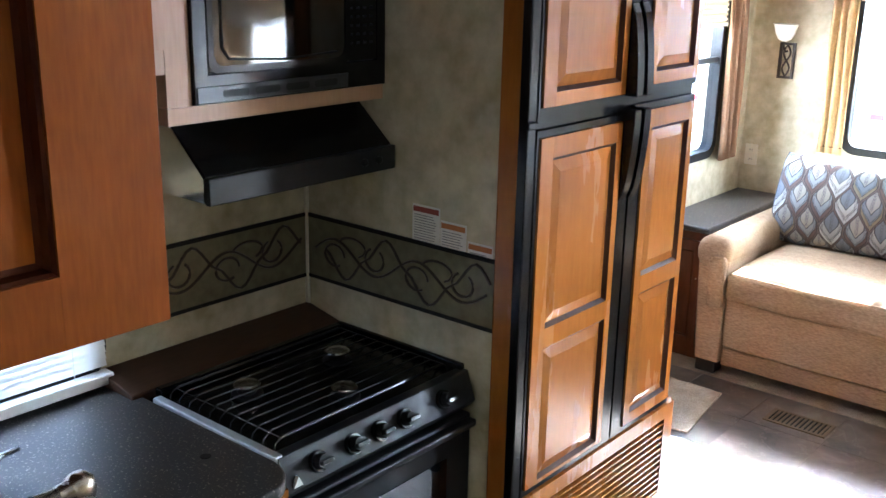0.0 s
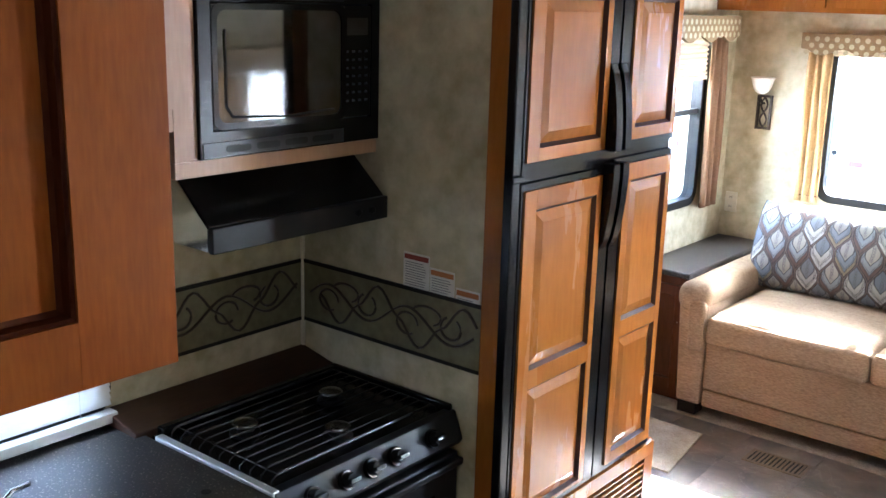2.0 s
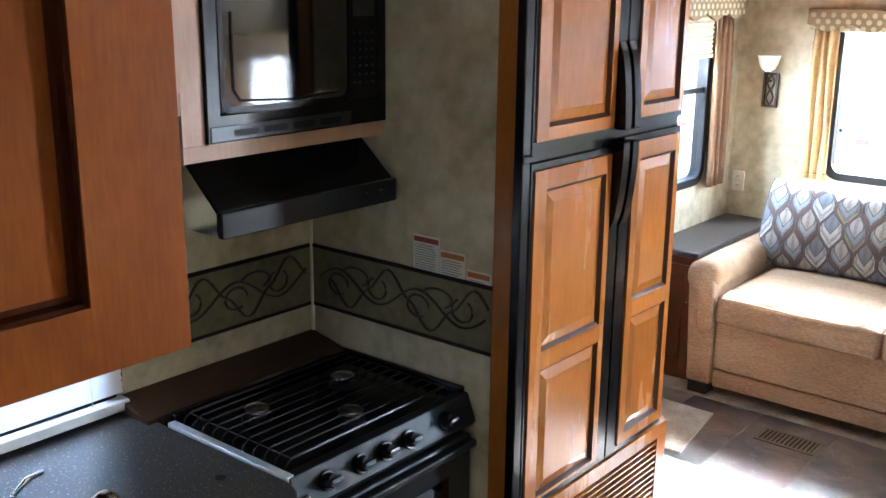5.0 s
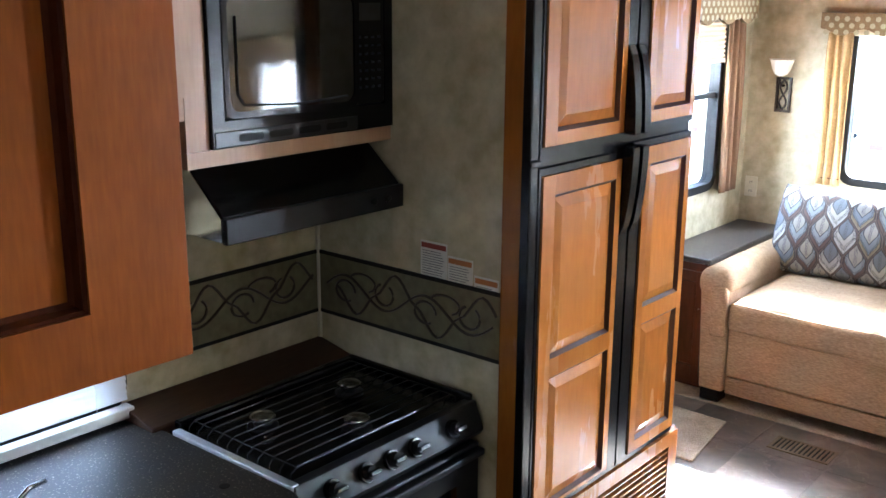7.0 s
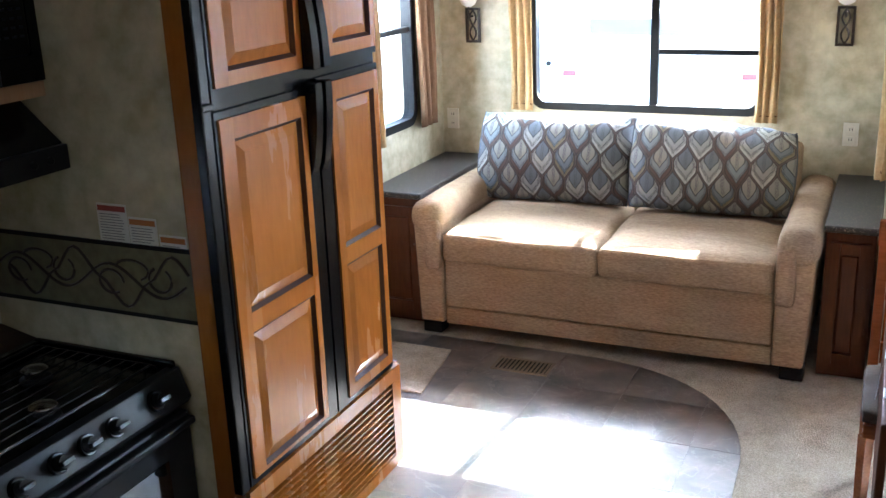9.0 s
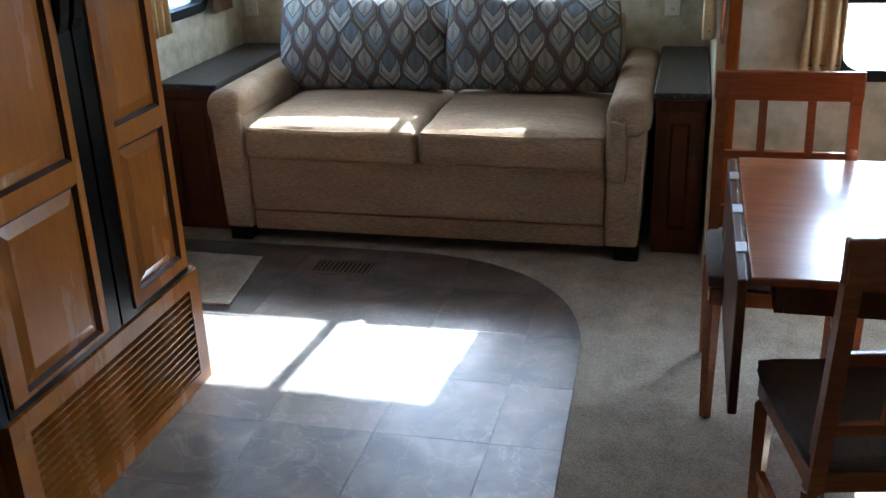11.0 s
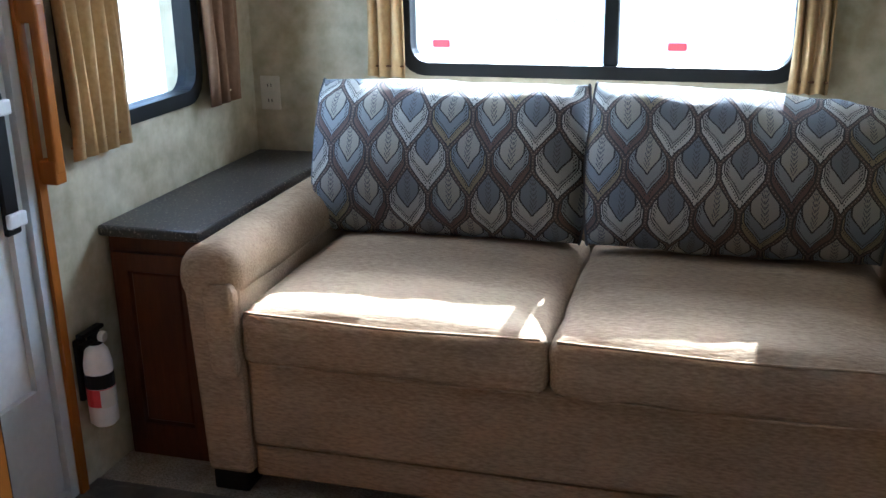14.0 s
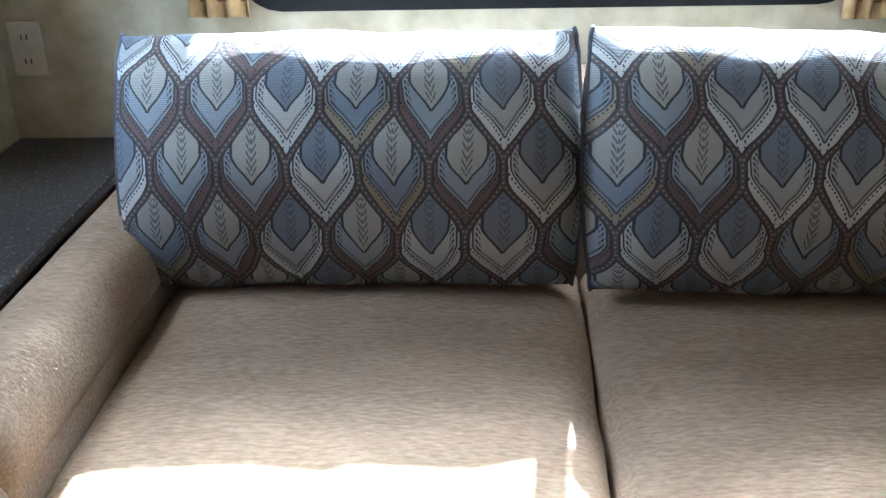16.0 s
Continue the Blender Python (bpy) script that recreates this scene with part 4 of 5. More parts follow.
# ---- dinette ----
table = thing("dining_table", "cherry drop-leaf dining table with one leaf folded down", "table")
TX, TY0, TY1, TZ = 2.46, -2.84, -1.93, 0.72
part("tabletop", block((TX, TY0, TZ - 0.022), (SX - 0.005, TY1, TZ), 0.006), WOOD_TABLE, table)
leaf = part("drop_leaf", block((TX - 0.028, TY0, TZ - 0.35), (TX - 0.006, TY1, TZ - 0.008), 0.005), WOOD_DARK, table, "dark folded leaf")
for y in (-2.65, -2.38, -2.1):
    part("hinge", block((TX - 0.026, y - 0.03, TZ - 0.0075), (TX - 0.001, y + 0.03, TZ - 0.004), 0.001, 1), STEEL, leaf)
part("apron", blocks([((TX + 0.06, TY0 + 0.06, TZ - 0.11), (TX + 0.08, TY1 - 0.06, TZ - 0.023)), ((TX + 0.081, TY0 + 0.06, TZ - 0.11), (SX - 0.05, TY0 + 0.08, TZ - 0.023)), ((TX + 0.081, TY1 - 0.08, TZ - 0.11), (SX - 0.05, TY1 - 0.06, TZ - 0.023))]), WOOD_DARK, table)
for x, y in ((TX + 0.50, TY0 + 0.30), (TX + 0.50, TY1 - 0.30), (SX - 0.09, TY0 + 0.11), (SX - 0.09, TY1 - 0.11)):
    part("leg", rod((x, y, 0.0), (x, y, TZ - 0.111), 0.02, 0.032, 4), WOOD_DARK, table)

CHAIR_W = 0.43


def dining_chair():
    """A chair facing +y, its base at the origin."""
    ob = thing("dining_chair", "cherry wooden dining chair with a brown padded seat", "chair", "chairs at the dinette")
    w = CHAIR_W / 2
    part("seat", cushion((-w, -0.20, 0.425), (w, 0.21, 0.475), 0.02, 0.25, 6), SEAT_BROWN, ob, "dark brown cloth seat pad", smooth=True)
    part("seat_frame", block((-w + 0.01, -0.19, 0.375), (w - 0.01, 0.20, 0.424), 0.005), WOOD_TABLE, ob)
    for x in (-w + 0.022, w - 0.022):
        part("leg", rod((x, 0.18, 0), (x, 0.17, 0.374), 0.017, 0.024, 4), WOOD_TABLE, ob)
        part("leg", rod((x, -0.235, 0), (x, -0.18, 0.374), 0.017, 0.024, 4), WOOD_TABLE, ob)
        part("back_post", extruded([(-0.195, 0.375), (-0.160, 0.375), (-0.195, 0.60), (-0.235, 0.93), (-0.262, 0.93), (-0.225, 0.60)], "x", x - 0.016, x + 0.016), WOOD_TABLE, ob)
    part("top_rail", block((-w + 0.001, -0.262, 0.865), (w - 0.001, -0.236, 0.955), 0.006), WOOD_TABLE, ob)
    for z, y in ((0.70, -0.222), (0.53, -0.195)):
        part("cross_rail", block((-w + 0.039, y - 0.009, z - 0.014), (w - 0.039, y + 0.009, z + 0.014), 0.003), WOOD_TABLE, ob)
    for x in (-0.07, 0.07):
        part("slat", extruded([(-0.202, 0.545), (-0.186, 0.545), (-0.236, 0.866), (-0.25, 0.866)], "x", x - 0.012, x + 0.012), WOOD_TABLE, ob)
    for x in (-w + 0.022, w - 0.022):
        part("stretcher", block((x - 0.01, -0.20, 0.16), (x + 0.01, 0.16, 0.19), 0.003), WOOD_TABLE, ob)
    return ob


chair = dining_chair()
chair.matrix_world = pose(2.60, -2.06, 0.0, rz=180)
copy_thing(chair, pose(2.745, -2.90, 0.0, rz=12))

tag = thing("paper_tag", "white curled paper tag hanging from the table's folded leaf", "tag")
bm = bmesh.new()
rows = []
for k in range(9):
    t = k / 8
    rows.append([bm.verts.new((2.418 - 0.022 * math.sin(2.2 * t) + d * 0.002, -2.175 + d + 0.012 * t, 0.455 - 0.135 * t)) for d in (-0.021, 0.021)])
for p, q in zip(rows, rows[1:]):
    bm.faces.new((p[0], p[1], q[1], q[0]))
sheet = part("sheet", bm, PAPER, tag, smooth=True)
sheet.modifiers.new("thick", "SOLIDIFY").thickness = 0.001
part("string", tube([(2.419, -2.175, 0.456), (2.428, -2.172, 0.52), (2.434, -2.17, 0.60)], 0.0012, seg=5), WHITE, tag)

fascia = tagged(part("trim_slide", block((2.436, -1.128, 0.0), (2.482, -1.102, TOP - 0.004), 0.006), WOOD_CHERRY), "stained wooden trim on the slide's edge", "trim", kind="structure")
track = thing("latch_rail", "polished metal latch strip on the slide wall edge", "rail")
part("strip", block((2.410, -1.110, 0.90), (2.424, -1.1005, 1.9), 0.002), CHROME, track)

# ---- refrigerator in its housing ----
# the kitchen and the refrigerator stand a little nearer and higher than their own measure
PLACE = Matrix.Translation((0.170, -0.442, 0.1215)) @ Matrix.Diagonal((0.969, 0.9755, 0.985, 1))
TOP_K, FLOOR_K = 2.31, -0.1225
FX, F0, F1 = 0.655, -2.90, -1.885
housing = thing("refrigerator_housing", "wallpapered refrigerator housing with stained wooden edge and louvred base", "cabinet")
part("side_panel", block((KX + 0.002, FY, FLOOR_K), (0.56, FY + 0.02, TOP_K)), WALLPAPER, housing, "mottled beige wallpaper side")
part("far_panel", block((-0.16, F1 + 0.011, FLOOR_K), (FX - 0.11, F1 + 0.03, TOP_K)), WOOD, housing)
part("edge_post", block((0.545, FY - 0.012, FLOOR_K), (0.618, FY + 0.016, TOP_K), 0.008), WOOD, housing, "stained wooden edge post")
part("far_post", block((FX - 0.10, F1 + 0.0115, FLOOR_K), (FX - 0.01, F1 + 0.03, 0.278), 0.004), WOOD, housing)
part("top_panel", block((0.003, FY + 0.021, 2.02), (FX - 0.02, F1 + 0.010, TOP_K)), WOOD, housing)
base = part("louvre_frame", blocks([((FX - 0.03, FY + 0.0, FLOOR_K), (FX + 0.005, F1 + 0.011, -0.075)), ((FX - 0.03, FY + 0.0, 0.225), (FX + 0.005, F1 + 0.011, 0.278)), ((FX - 0.03, FY + 0.0, -0.0745), (FX + 0.005, FY + 0.07, 0.2245)), ((FX - 0.03, F1 - 0.055, -0.0745), (FX + 0.005, F1 + 0.011, 0.2245))]), WOOD, housing)
for k in range(12):
    z = -0.071 + k * 0.0246
    part("louvre", extruded([(FX - 0.026, z + 0.006), (FX - 0.026, z + 0.011), (FX + 0.003, z + 0.007), (FX + 0.003, z + 0.001)], "y", FY + 0.072, F1 - 0.057), WOOD, base)
# Black sheet that paints the shade seen between the louvres.
part("louvre_gap_shade", block((FX - 0.06, FY + 0.072, -0.07), (FX - 0.05, F1 - 0.057, 0.222)), BLACK_MATT, base)

fridge = thing("refrigerator", "black four-door refrigerator with stained raised-panel wooden door fronts", "refrigerator")
part("body", block((0.02, F0 + 0.075, 0.28), (FX - 0.05, -1.915, 1.99)), BLACK_MATT, fridge)
DM = (WOOD, WOOD_GROOVE, WOOD)


def fridge_door(y0, y1, w0, w1, z0, z1, panels, name):
    """A black door from y0 to y1 with a wooden front from w0 to w1."""
    d = part(name, blocks([((FX - 0.048, y0, z0), (FX - 0.017, y1, z1))], 0.004), BLACK, fridge, "black door with a wooden front")
    part("rim", ringed([(y0, z0), (y1, z0), (y1, z1), (y0, z1)], [(w0 - 0.002, z0 + 0.02), (w1 + 0.002, z0 + 0.02), (w1 + 0.002, z1 - 0.02), (w0 - 0.002, z1 - 0.02)], "x", FX - 0.0165, FX - 0.002), BLACK, d)
    raised_door("wooden_front", d, (w0, z0 + 0.0215), (w1, z1 - 0.0215), panels, FX + 0.004, DM)
    return d


MID = -2.325
FD = -1.917
LP, RP = (-2.765, -2.425), (-2.21, -1.957)
fridge_door(F0 + 0.06, MID - 0.006, -2.825, -2.395, 0.285, 1.385, [(LP[0], 0.318, LP[1], 0.745), (LP[0], 0.805, LP[1], 1.305)], "lower_door")
fridge_door(MID + 0.006, FD, -2.25, -1.925, 0.285, 1.405, [(RP[0], 0.345, RP[1], 0.775), (RP[0], 0.835, RP[1], 1.325)], "lower_door")
fridge_door(F0 + 0.06, MID - 0.006, -2.825, -2.395, 1.425, 1.97, [(LP[0], 1.485, LP[1], 1.91)], "freezer_door")
fridge_door(MID + 0.006, FD, -2.25, -1.925, 1.44, 1.97, [(RP[0], 1.50, RP[1], 1.91)], "freezer_door")
part("gap_strip", block((FX - 0.05, F0 + 0.075, 1.386), (FX - 0.014, FD - 0.001, 1.439)), BLACK, fridge)
part("left_frame", block((FX - 0.034, F0 + 0.015, 0.28), (FX - 0.002, F0 + 0.055, 1.99), 0.004), BLACK, fridge)
part("hinge", block((FX - 0.001, F0 + 0.0, 1.395), (FX + 0.012, F0 + 0.05, 1.415), 0.004), BLACK, fridge)
for y, za, zb in ((MID - 0.048, 1.44, 1.71), (MID + 0.012, 1.44, 1.71), (MID - 0.048, 1.12, 1.40), (MID + 0.012, 1.12, 1.40)):
    up = za > 1.4
    outer, inner = [], []
    for k in range(11):
        s = k / 10
        z = za + (zb - za) * s
        t = s if up else 1 - s
        outer.append((FX + 0.004 + 0.036 * math.cos(t * math.pi / 2) ** 0.6 + 0.002, z))
    prof = outer + [(FX + 0.001, zb), (FX + 0.001, za)]
    part("handle", extruded(prof, "y", y - 0.019, y + 0.019, 0.003), BLACK, fridge, "black curved handle")


# ---- kitchen ----
CZ = 0.655
counter = thing("kitchen_counter", "dark speckled laminate worktop with a rounded corner", "worktop")
outline = [(KX + 0.002, -5.2), (0.57, -5.2), (0.57, -3.76)]
for k in range(1, 7):
    w = radians(15 * k)
    outline.append((0.47 + 0.10 * math.cos(w), -3.725 + 0.10 * math.sin(w)))
outline += [(KX + 0.002, -3.625)]
part("slab", extruded(outline, "z", CZ - 0.035, CZ, 0.006), COUNTER, counter)
part("edge_band", extruded([(0.545, -5.19), (0.555, -5.19), (0.555, -3.76), (0.545, -3.76)], "z", CZ - 0.05, CZ - 0.0355), WOOD, counter)
part("hole_plug", lathe([(0.014, 0), (0.014, 0.0012), (0.011, 0.0016)], (0.32, -3.72, CZ)), BLACK_MATT, counter)
base_cab = thing("base_cabinet", "stained wooden base cabinet under the worktop", "cabinet")
part("body", block((KX + 0.003, -5.19, FLOOR_K), (0.52, -3.63, CZ - 0.051)), WOOD, base_cab)
for k in range(3):
    a = -5.15 + k * 0.50
    part("door", block((0.521, a, 0.12), (0.54, a + 0.46, CZ - 0.10), 0.006), WOOD, base_cab)

ledge = thing("wall_ledge", "dark wooden ledge along the wall behind the stove", "ledge")
part("board", extruded([(KX + 0.002, CZ - 0.03), (-0.085, CZ - 0.03), (-0.085, CZ + 0.012), (KX + 0.002, CZ + 0.045)], "y", -3.66, FY - 0.004, 0.004), WALNUT, ledge)

stove = thing("stove", "black three-burner gas range with wire grates and knobs", "stove")
S0, S1, SB, SF = -3.612, -2.872, -0.08, 0.452
part("oven_body", block((SB, S0 + 0.004, FLOOR_K), (SF - 0.005, S1 - 0.004, CZ - 0.03)), BLACK_MATT, stove)
part("cooktop", block((SB, S0, CZ - 0.029), (SF, S1, CZ - 0.006), 0.006), BLACK, stove, "black enamel cooktop")
part("side_trim", block((SB + 0.03, S0 - 0.008, CZ - 0.02), (SF + 0.01, S0 + 0.018, CZ + 0.006), 0.004), STEEL, stove, "polished metal edge")
part("far_rim", block((SB, S1 - 0.02, CZ - 0.005), (SF, S1, CZ + 0.02), 0.005), BLACK, stove)
part("back_rim", block((SB, S0 + 0.02, CZ - 0.005), (SB + 0.03, S1 - 0.021, CZ + 0.02), 0.005), BLACK, stove)
panel = part("knob_panel", extruded([(SF - 0.03, CZ - 0.03), (SF - 0.02, CZ + 0.004), (SF + 0.012, CZ + 0.002), (SF + 0.045, CZ - 0.085), (SF + 0.03, CZ - 0.105), (SF - 0.03, CZ - 0.105)], "y", S0, S1, 0.003), GREY_METAL, stove, "dark grey control panel")
slope = Vector((0.087, 0, 0.033)).normalized()
for y in (-3.50, -3.375, -3.275, -3.175, -3.01):
    c = Vector((SF + 0.030, y, CZ - 0.042))
    knob = part("knob", rod(c, c + slope * 0.012, 0.029, 0.027, 18), BLACK, panel)
    part("knob_grip", rod(c + slope * 0.0121, c + slope * 0.032, 0.021, 0.018, 14), BLACK_MATT, panel)
    g0, across, along = c + slope * 0.0325, Vector((0, -0.021, 0)), Vector((-slope.z, 0, slope.x)) * 0.007
    ridge = bmesh.new()
    low = [ridge.verts.new(g0 + across * p + along * q) for p, q in ((-1, -1), (1, -1), (1, 1), (-1, 1))]
    high = [ridge.verts.new(g0 + slope * 0.014 + across * p * 0.85 + along * q * 0.7) for p, q in ((-1, -1), (1, -1), (1, 1), (-1, 1))]
    ridge.faces.new(low[::-1]), ridge.faces.new(high)
    for k in range(4):
        ridge.faces.new((low[k], low[(k + 1) % 4], high[(k + 1) % 4], high[k]))
    part("knob_ridge", ridge, BLACK, panel)
part("badge", extruded([(-3.592, CZ - 0.075), (-3.562, CZ - 0.075), (-3.577, CZ - 0.048)], "x", SF + 0.035, SF + 0.046), WHITE, panel)
oven = part("oven_door", block((SF - 0.004, S0 + 0.006, 0.0), (SF + 0.034, S1 - 0.006, CZ - 0.125), 0.008), GREY_METAL, stove)
part("oven_handle", block((SF + 0.0345, S0 + 0.02, CZ - 0.155), (SF + 0.068, S1 - 0.02, CZ - 0.132), 0.006), GREY_METAL, oven)
part("oven_window", block((SF + 0.0345, S0 + 0.12, 0.20), (SF + 0.037, S1 - 0.12, 0.42)), BLACK_GLASS, oven)
for x, y in ((0.106, -3.417), (0.322, -3.248), (0.116, -3.077)):
    b = part("burner", lathe([(0.045, 0), (0.045, 0.008), (0.028, 0.012), (0.028, 0.026)], (x, y, CZ - 0.006)), BLACK_MATT, stove)
    part("burner_cap", lathe([(0.034, 0), (0.038, 0.003), (0.038, 0.008), (0.034, 0.011), (0.026, 0.0125), (0.014, 0.0145), (0.004, 0.015)], (x, y, CZ + 0.0205)), BURNER, b, "shiny black burner cap")
GX0, GX1 = SB + 0.06, SF - 0.035
grate = part("grate", tube([(GX0, S0 + 0.05, CZ + 0.024), (GX1, S0 + 0.05, CZ + 0.024), (GX1, S1 - 0.06, CZ + 0.024), (GX0, S1 - 0.06, CZ + 0.024)], 0.0028, closed=True), WIRE, stove, "black wire grate")
for k in range(11):
    x = GX0 + (GX1 - GX0) * k / 10
    part("grate_wire", tube([(x, S0 + 0.028, CZ - 0.006), (x, S0 + 0.032, CZ + 0.014), (x, S0 + 0.055, CZ + 0.028), (x, S1 - 0.07, CZ + 0.028), (x, S1 - 0.045, CZ + 0.014), (x, S1 - 0.04, CZ - 0.006)], 0.0024), WIRE, grate)

# splash border and corner strip
border = thing("splash_border", "dark olive scrollwork border panel round the stove corner", "splashback")
BZ0, BZ1 = 0.797, 1.005
left = part("panel", block((KX + 0.001, -3.70, BZ0), (KX + 0.006, FY - 0.012, BZ1)), BORDER, border)
right = part("panel", block((KX + 0.012, FY - 0.006, BZ0), (0.544, FY - 0.001, BZ1)), BORDER, border)


def scrolls(to_world, length, parent):
    """Wrought scroll lines along a band: waves, pointed arches and loops."""
    zc, h = (BZ0 + BZ1) / 2, (BZ1 - BZ0) / 2
    unit = 0.36
    for k in range(int(length / unit) + 1):
        o = k * unit + 0.03
        wave = [(o + unit * t / 20, zc + 0.42 * h * math.sin(2 * math.pi * t / 20)) for t in range(21)]
        loop = [(o + 0.09 + 0.045 * math.cos(a * math.pi / 9), zc - 0.1 * h + 0.036 * math.sin(a * math.pi / 9)) for a in range(16)]
        loop2 = [(o + 0.27 + 0.04 * math.cos(a * math.pi / 9 + 2), zc + 0.1 * h + 0.036 * math.sin(a * math.pi / 9 + 2)) for a in range(16)]
        arch = [(o + 0.05 + unit * t / 20, zc - 0.80 * h * math.copysign(abs(math.sin(2 * math.pi * t / 20)) ** 1.7, 10 - t)) for t in range(21)]
        curl = [(o + 0.17 + 0.06 * math.cos(a * math.pi / 10 - 1), zc + 0.3 * h + 0.03 * math.sin(a * math.pi / 10 - 1)) for a in range(13)]
        for line in (wave, loop, loop2, arch, curl):
            line = [p for p in line if 0.005 < p[0] < length - 0.005]
            if len(line) > 2:
                part("scroll", tube([to_world(*p) for p in line], 0.0046, seg=5), SCROLL, parent)


scrolls(lambda a, z: (KX + 0.007, -3.68 + a, z), 0.80, left)
scrolls(lambda a, z: (KX + 0.02 + a, FY - 0.007, z), 0.77, right)
for z in (BZ0, BZ1):
    part("edge_line", block((KX + 0.001, -3.70, z - 0.006), (KX + 0.008, FY - 0.012, z + 0.006)), BLACK_MATT, left)
    part("edge_line", block((KX + 0.012, FY - 0.008, z - 0.006), (0.544, FY - 0.0012, z + 0.006)), BLACK_MATT, right)
tagged(part("trim_corner", block((KX, FY - 0.014, CZ + 0.04), (KX + 0.014, FY, 1.40), 0.004), IVORY), "ivory corner bead in the stove corner", "trim", kind="structure")

# warning labels on the housing
for n, (x0, z0, x1, z1, head) in enumerate(((0.226, 1.002, 0.334, 1.122, LABEL_RED), (0.337, 1.002, 0.436, 1.089, LABEL_ORANGE), (0.442, 1.002, 0.535, 1.046, LABEL_ORANGE))):
    lab = thing("warning_label", "white paper warning label with a %s heading" % ("red" if n == 0 else "orange"), "label", "warning labels on the panel")
    part("paper", block((x0, FY - 0.0025, z0), (x1, FY - 0.001, z1)), PAPER, lab)
    part("heading", block((x0 + 0.004, FY - 0.0035, z1 - 0.022), (x1 - 0.004, FY - 0.0026, z1 - 0.006)), head, lab)
    z = z1 - 0.030
    while z > z0 + 0.008:
        part("print_line", block((x0 + 0.008, FY - 0.0032, z - 0.0025), (x1 - 0.008 - 0.02 * random.random(), FY - 0.0026, z)), INK, lab)
        z -= 0.008

# range hood
hood = thing("range_hood", "black range hood with a sloped top and metal side", "range hood")
part("canopy", extruded([(KX + 0.002, 1.225), (0.135, 1.225), (0.135, 1.29), (0.0, 1.405), (KX + 0.002, 1.405)], "y", -3.545, FY - 0.004, 0.003), BLACK, hood)
part("lip", block((0.136, -3.55, 1.218), (0.157, FY - 0.006, 1.288), 0.003), GREY_METAL, hood)
part("side_plate", extruded([(KX + 0.003, 1.222), (0.132, 1.222), (0.132, 1.284), (0.0, 1.40), (KX + 0.003, 1.40)], "y", -3.549, -3.5455), HOOD_SIDE, hood, "reflective metal side")
for y in (-3.0, -2.94):
    part("switch", lathe([(0.012, 0), (0.012, 0.006), (0.008, 0.009)], (0.157, y, 1.253), "X", 12), BLACK_MATT, hood)

# microwave in its cabinet
CX = 0.10
mwc = thing("microwave_cabinet", "pale stained maple cabinet holding the microwave", "cabinet")
part("bottom_rail", block((KX + 0.003, -3.62, 1.42), (CX, FY - 0.003, 1.462)), WOOD_PALE, mwc)
part("side_stile", block((KX + 0.003, -3.62, 1.463), (CX, -3.548, TOP_K)), WOOD_PALE, mwc)
part("top_box", block((KX + 0.003, -3.547, 1.92), (CX, FY - 0.003, TOP_K)), WOOD_PALE, mwc)
mw = thing("microwave", "black built-in microwave oven with a glossy window", "microwave")
part("body", block((KX + 0.02, -3.545, 1.465), (CX - 0.005, FY - 0.006, 1.918)), BLACK_MATT, mw)
fr = part("front_frame", ringed([(-3.545, 1.465), (FY - 0.006, 1.465), (FY - 0.006, 1.918), (-3.545, 1.918)], [(-3.505, 1.535), (-2.90, 1.535), (-2.90, 1.87), (-3.505, 1.87)], "x", CX - 0.004, CX + 0.012), BLACK, mw)


def mirror_tilted(bm):
    """The door's face, tilted slightly so that it mirrors the added dinette window."""
    for v in bm.verts:
        if v.co.x > CX + 0.01:
            v.co.x += 0.05 * (v.co.y + 3.5) - 0.006
    return bm


mdoor = part("door", mirror_tilted(block((CX - 0.003, -3.50, 1.54), (CX + 0.016, -3.035, 1.865), 0.004)), BLACK_GLASS, mw, "glossy black door glass")
part("door_rim", mirror_tilted(ringed(rounded(-3.502, 1.538, -3.033, 1.867, 0.03), rounded(-3.485, 1.555, -3.05, 1.85, 0.03), "x", CX + 0.0165, CX + 0.0195)), BLACK, mdoor)
part("window_trim", mirror_tilted(tube([(CX + 0.018, -3.46, 1.80), (CX + 0.018, -3.46, 1.60), (CX + 0.018, -3.44, 1.572), (CX + 0.018, -3.26, 1.562), (CX + 0.018, -3.08, 1.572)], 0.003)), GREY_METAL, mdoor)
part("control_panel", block((CX - 0.003, -3.03, 1.54), (CX + 0.014, -2.905, 1.865), 0.003), BLACK, mw)
for i in range(4):
    for j in range(7):
        part("button", block((CX + 0.0141, -3.015 + i * 0.027, 1.585 + j * 0.024), (CX + 0.0152, -3.001 + i * 0.027, 1.592 + j * 0.024)), GREY_METAL, mw)
part("display", block((CX + 0.0141, -3.01, 1.78), (CX + 0.0155, -2.92, 1.83)), BLACK_GLASS, mw)
for z in (1.468, 1.876):
    strip = part("vent_strip", block((CX + 0.0122, -3.54, z), (CX + 0.0155, -3.02, z + 0.04), 0.0015, 1), VENT_METAL, mw, "grey metal vent strip")
    for k in range(4):
        y = -3.465 + k * 0.105
        part("vent_slot", extruded(rounded(y, z + 0.010, y + 0.085, z + 0.029, 0.008), "x", CX + 0.0156, CX + 0.0164), BLACK_MATT, strip)
small = thing("wall_cabinet", "pale stained maple wall cabinet beside the microwave", "cabinet")
part("body", block((KX + 0.003, -3.87, 1.545), (CX, -3.622, TOP_K)), WOOD_PALE, small)
raised_door("door", small, (-3.865, 1.605), (-3.632, TOP_K - 0.02), [(-3.82, 1.66, -3.675, TOP_K - 0.07)], CX + 0.022, (WOOD_PALE, WOOD_GROOVE, WOOD))

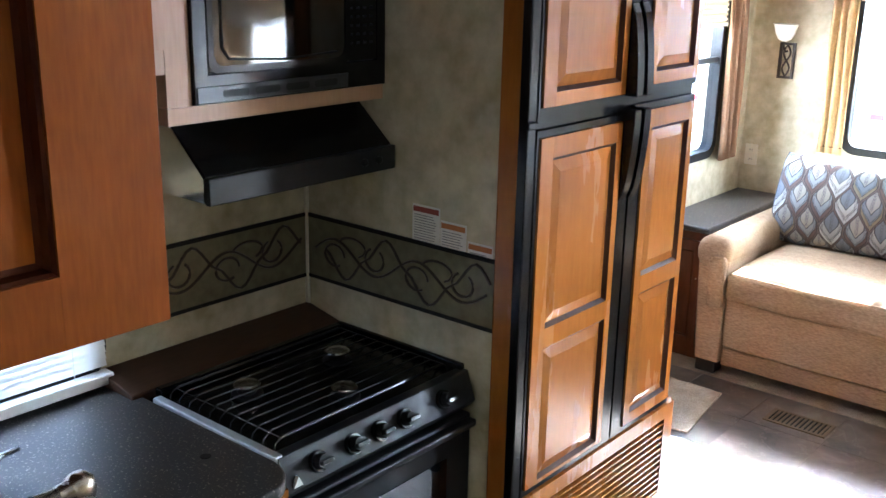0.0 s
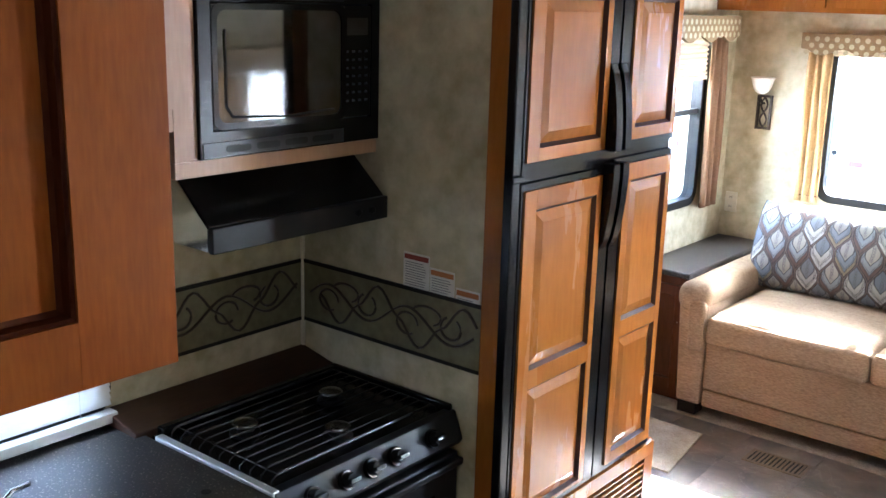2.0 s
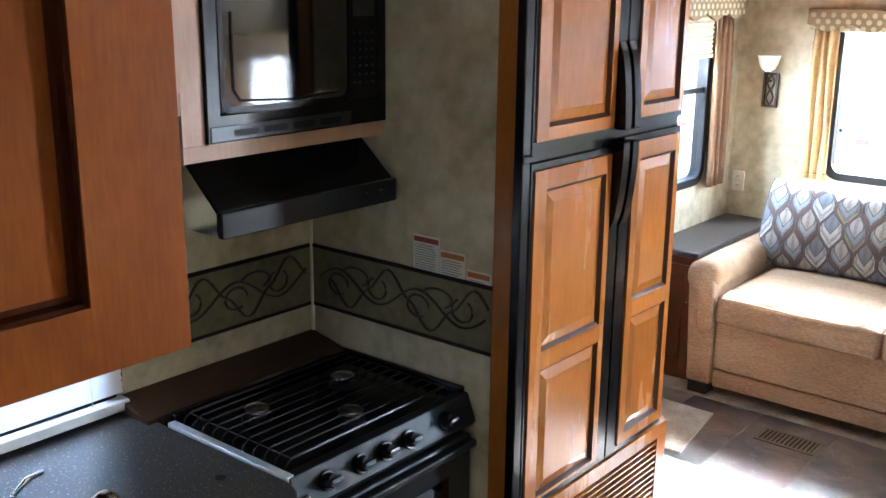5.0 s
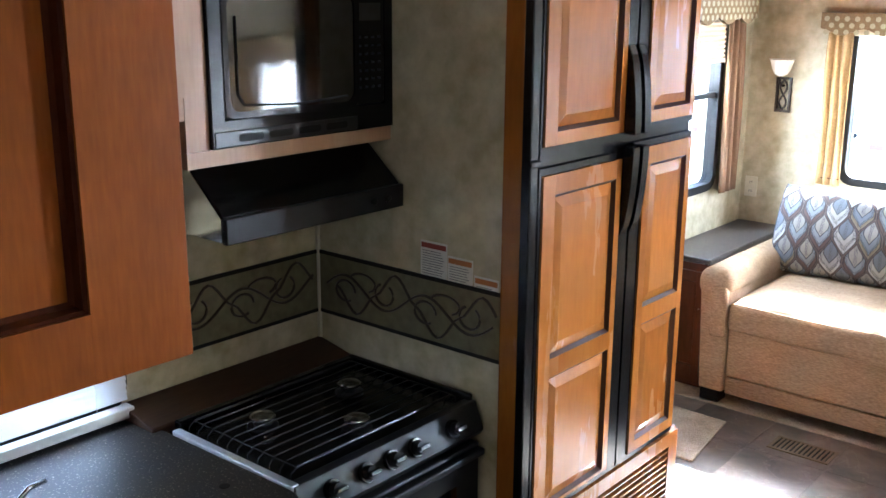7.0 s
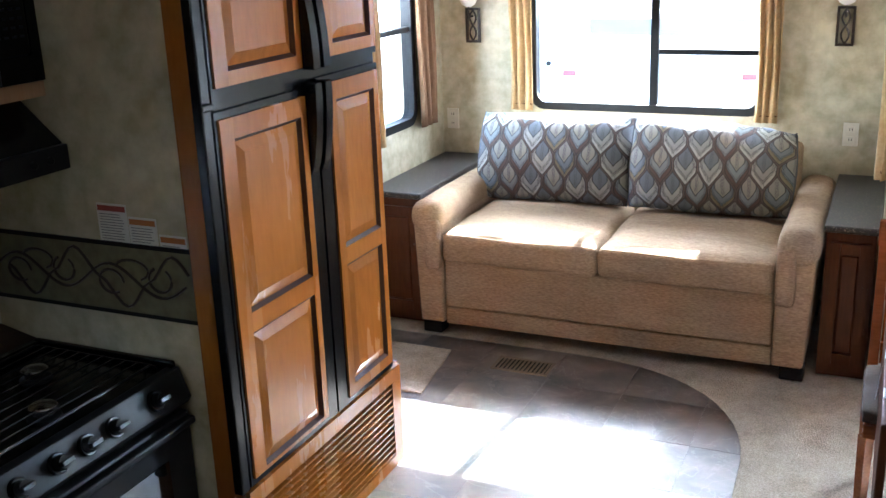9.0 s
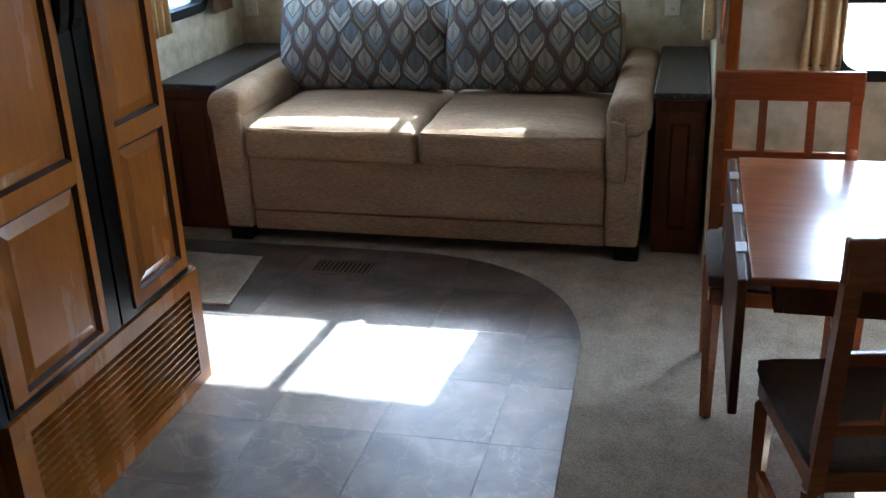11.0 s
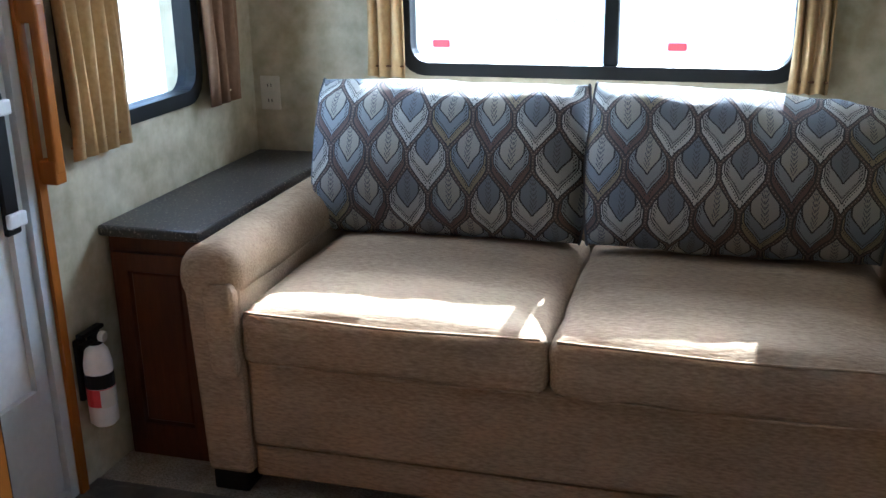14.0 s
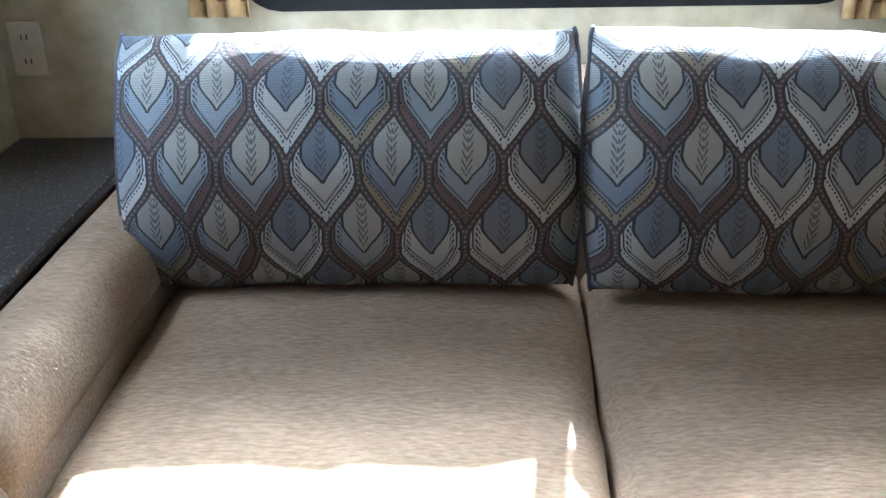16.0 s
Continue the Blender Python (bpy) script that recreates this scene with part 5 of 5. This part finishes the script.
near = thing("sink_wall_cabinet", "deep dark cherry wall cabinet with recessed panel over the sink", "cabinet")
NX, ZB, YR, YL = 0.55, 1.130, -3.950, -5.15
PY0, PY1, PZ0, PZ1 = -4.82, -4.175, 1.270, TOP_K - 0.1
part("body", block((KX + 0.003, YL, ZB + 0.012), (NX - 0.0500, YR - 0.014, TOP_K)), CHERRY_SHADED, near)
part("bottom_edge", block((KX + 0.003, YL, ZB), (NX - 0.0505, YR - 0.014, ZB + 0.0115)), WOOD_DARK, near)
d = part("door", block((NX - 0.048, PY0 + 0.019, PZ0 + 0.019), (NX - 0.0395, PY1 - 0.019, PZ1 - 0.019)), WOOD_CHERRY, near)
for y0, y1 in ((PY1, YR), (YL, PY0)):
    part("stile", block((NX - 0.049, y0, ZB), (NX, y1, TOP_K - 0.002)), WOOD_CHERRY, d)
for z0, z1 in ((ZB, PZ0), (PZ1, TOP_K - 0.002)):
    part("rail", block((NX - 0.049, PY0 + 0.0002, z0), (NX - 0.0003, PY1 - 0.0002, z1)), WOOD_CHERRY, d)
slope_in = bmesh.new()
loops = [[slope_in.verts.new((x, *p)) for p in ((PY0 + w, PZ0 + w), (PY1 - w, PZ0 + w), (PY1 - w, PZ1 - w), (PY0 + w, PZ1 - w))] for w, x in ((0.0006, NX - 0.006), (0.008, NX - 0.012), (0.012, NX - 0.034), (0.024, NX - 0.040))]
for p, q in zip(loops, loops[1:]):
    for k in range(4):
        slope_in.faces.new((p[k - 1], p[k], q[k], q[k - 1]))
# The darker cherry paints shade onto the slope inside the frame.
part("recess_edge", slope_in, CHERRY_SHADED, d)

blind = thing("mini_blind", "white slatted mini blind over the sink window", "blind")
part("bottom_rail", block((KX + 0.004, -4.6, 0.668), (KX + 0.05, -3.64, 0.70), 0.004), WHITE, blind)
for k in range(20):
    z = 0.715 + k * 0.02
    part("slat", extruded([(KX + 0.022, z), (KX + 0.013, z + 0.0215), (KX + 0.0145, z + 0.0215), (KX + 0.0235, z)], "y", -4.6, -3.645), BLIND, blind)
for y in (-4.3, -3.75):
    part("ladder_cord", rod((KX + 0.032, y, 0.70), (KX + 0.032, y, 1.11), 0.0012, seg=5), WHITE, blind)

tap = thing("kitchen_faucet", "brushed nickel pull-out kitchen faucet over the sink", "faucet")
H0, H1 = Vector((0.42, -4.155, 0.775)), Vector((0.42, -4.305, 0.785))
part("spray_head", rod(H0, H0 + (H0 - H1).normalized() * 0.055, 0.019, 0.031, 20), NICKEL, tap, smooth=True)
part("spray_end", lathe([(0.014, -0.04), (0.030, -0.024), (0.034, 0.0), (0.03, 0.022), (0.014, 0.034)], H0 + (H0 - H1).normalized() * 0.05), NICKEL, tap, smooth=True)
part("spout", tube([H0, H1, (0.36, -4.45, 0.80), (0.16, -4.50, 0.82), (0.04, -4.50, 0.78), (0.0, -4.50, 0.66)], 0.016, seg=14), NICKEL, tap, smooth=True)
part("collar", rod(H0 + (H1 - H0) * 0.35, H0 + (H1 - H0) * 0.38, 0.0172, seg=18), BLACK_MATT, tap)
part("base_ring", lathe([(0.03, 0), (0.028, 0.02), (0.018, 0.03)], (0.0, -4.50, CZ)), NICKEL, tap)
lever = thing("soap_pump", "small chrome soap pump on the worktop", "soap pump")
part("stem", rod((0.07, -4.14, CZ), (0.07, -4.14, 0.69), 0.008), CHROME, lever)
part("spout", tube([(0.07, -4.14, 0.69), (0.06, -4.10, 0.712), (0.035, -4.045, 0.702)], 0.007, seg=10), CHROME, lever, smooth=True)

PLACE = Matrix.Identity(4)

# ---- outside ----
tagged(part("ground", block((-60, -60, -1.05), (60, 400, -0.95)), GRAVEL), "pale gravel yard", "ground", kind="structure")


def travel_trailer(x0, x1, y0, windows, label):
    """A parked white trailer side on, its near side facing -y."""
    ob = thing("travel_trailer", label, "trailer", "parked trailers")
    z0, z1 = -0.35, 2.5
    part("body", block((x0, y0, z0), (x1, y0 + 2.4, z1), 0.08), TRAILER, ob)
    for p, q in windows:
        w = part("window", extruded(rounded(p, 1.0, q, 1.5, 0.06), "y", y0 - 0.012, y0 - 0.001), TRAILER_GREY, ob)
        part("window_rim", ringed(rounded(p - 0.03, 0.97, q + 0.03, 1.53, 0.08), rounded(p, 1.0, q, 1.5, 0.06), "y", y0 - 0.016, y0 - 0.002), WHITE, w)
    for z in (0.30, 1.66, 1.74):
        part("stripe", block((x0 + 0.1, y0 - 0.004, z), (x1 - 0.1, y0 - 0.001, z + 0.03)), LIGHT_GREEN, ob)
    for p in (x0 + 0.5, -0.40, 1.20, x1 - 0.6):
        part("marker_light", block((p, y0 - 0.02, 0.63), (p + 0.12, y0 - 0.001, 0.68), 0.006), RED, ob)
    part("cap", rod((-0.54, y0 - 0.012, 0.74), (-0.54, y0 - 0.001, 0.74), 0.025, seg=12), BLACK_MATT, ob)
    for k in range(6):
        p = 0.30 + 0.11 * k
        h = 0.13 if k in (0, 3, 4) else 0.075
        part("script_stroke", tube([(p, y0 - 0.004, 0.75), (p + 0.05, y0 - 0.004, 0.75 + h), (p + 0.075, y0 - 0.004, 0.75 + 0.6 * h), (p + 0.06, y0 - 0.004, 0.75)], 0.004), SCRIPT_GREY, ob)
    for k in range(2):
        p = (x0 + x1) / 2 + 1.2 + k * 0.75
        part("wheel", rod((p, y0 - 0.02, -0.62), (p, y0 + 0.25, -0.62), 0.33, seg=24), BLACK_MATT, ob)
    for p in (x0 + 0.4, x1 - 0.4):
        part("jack", block((p - 0.04, y0 + 0.3, -0.95), (p + 0.04, y0 + 0.38, z0), 0.004), BLACK_MATT, ob)
    return ob


travel_trailer(-2.6, 5.2, 3.6, [(-0.15, 1.25), (2.4, 3.3)], "white travel trailer parked behind the rear window")
tt = travel_trailer(-3.4, 3.4, 0.0, [(-1.4, -0.5), (0.6, 2.2)], "white travel trailer parked beyond the side window")
tt.matrix_world = pose(-6.2, 5.5, 0, rz=90)
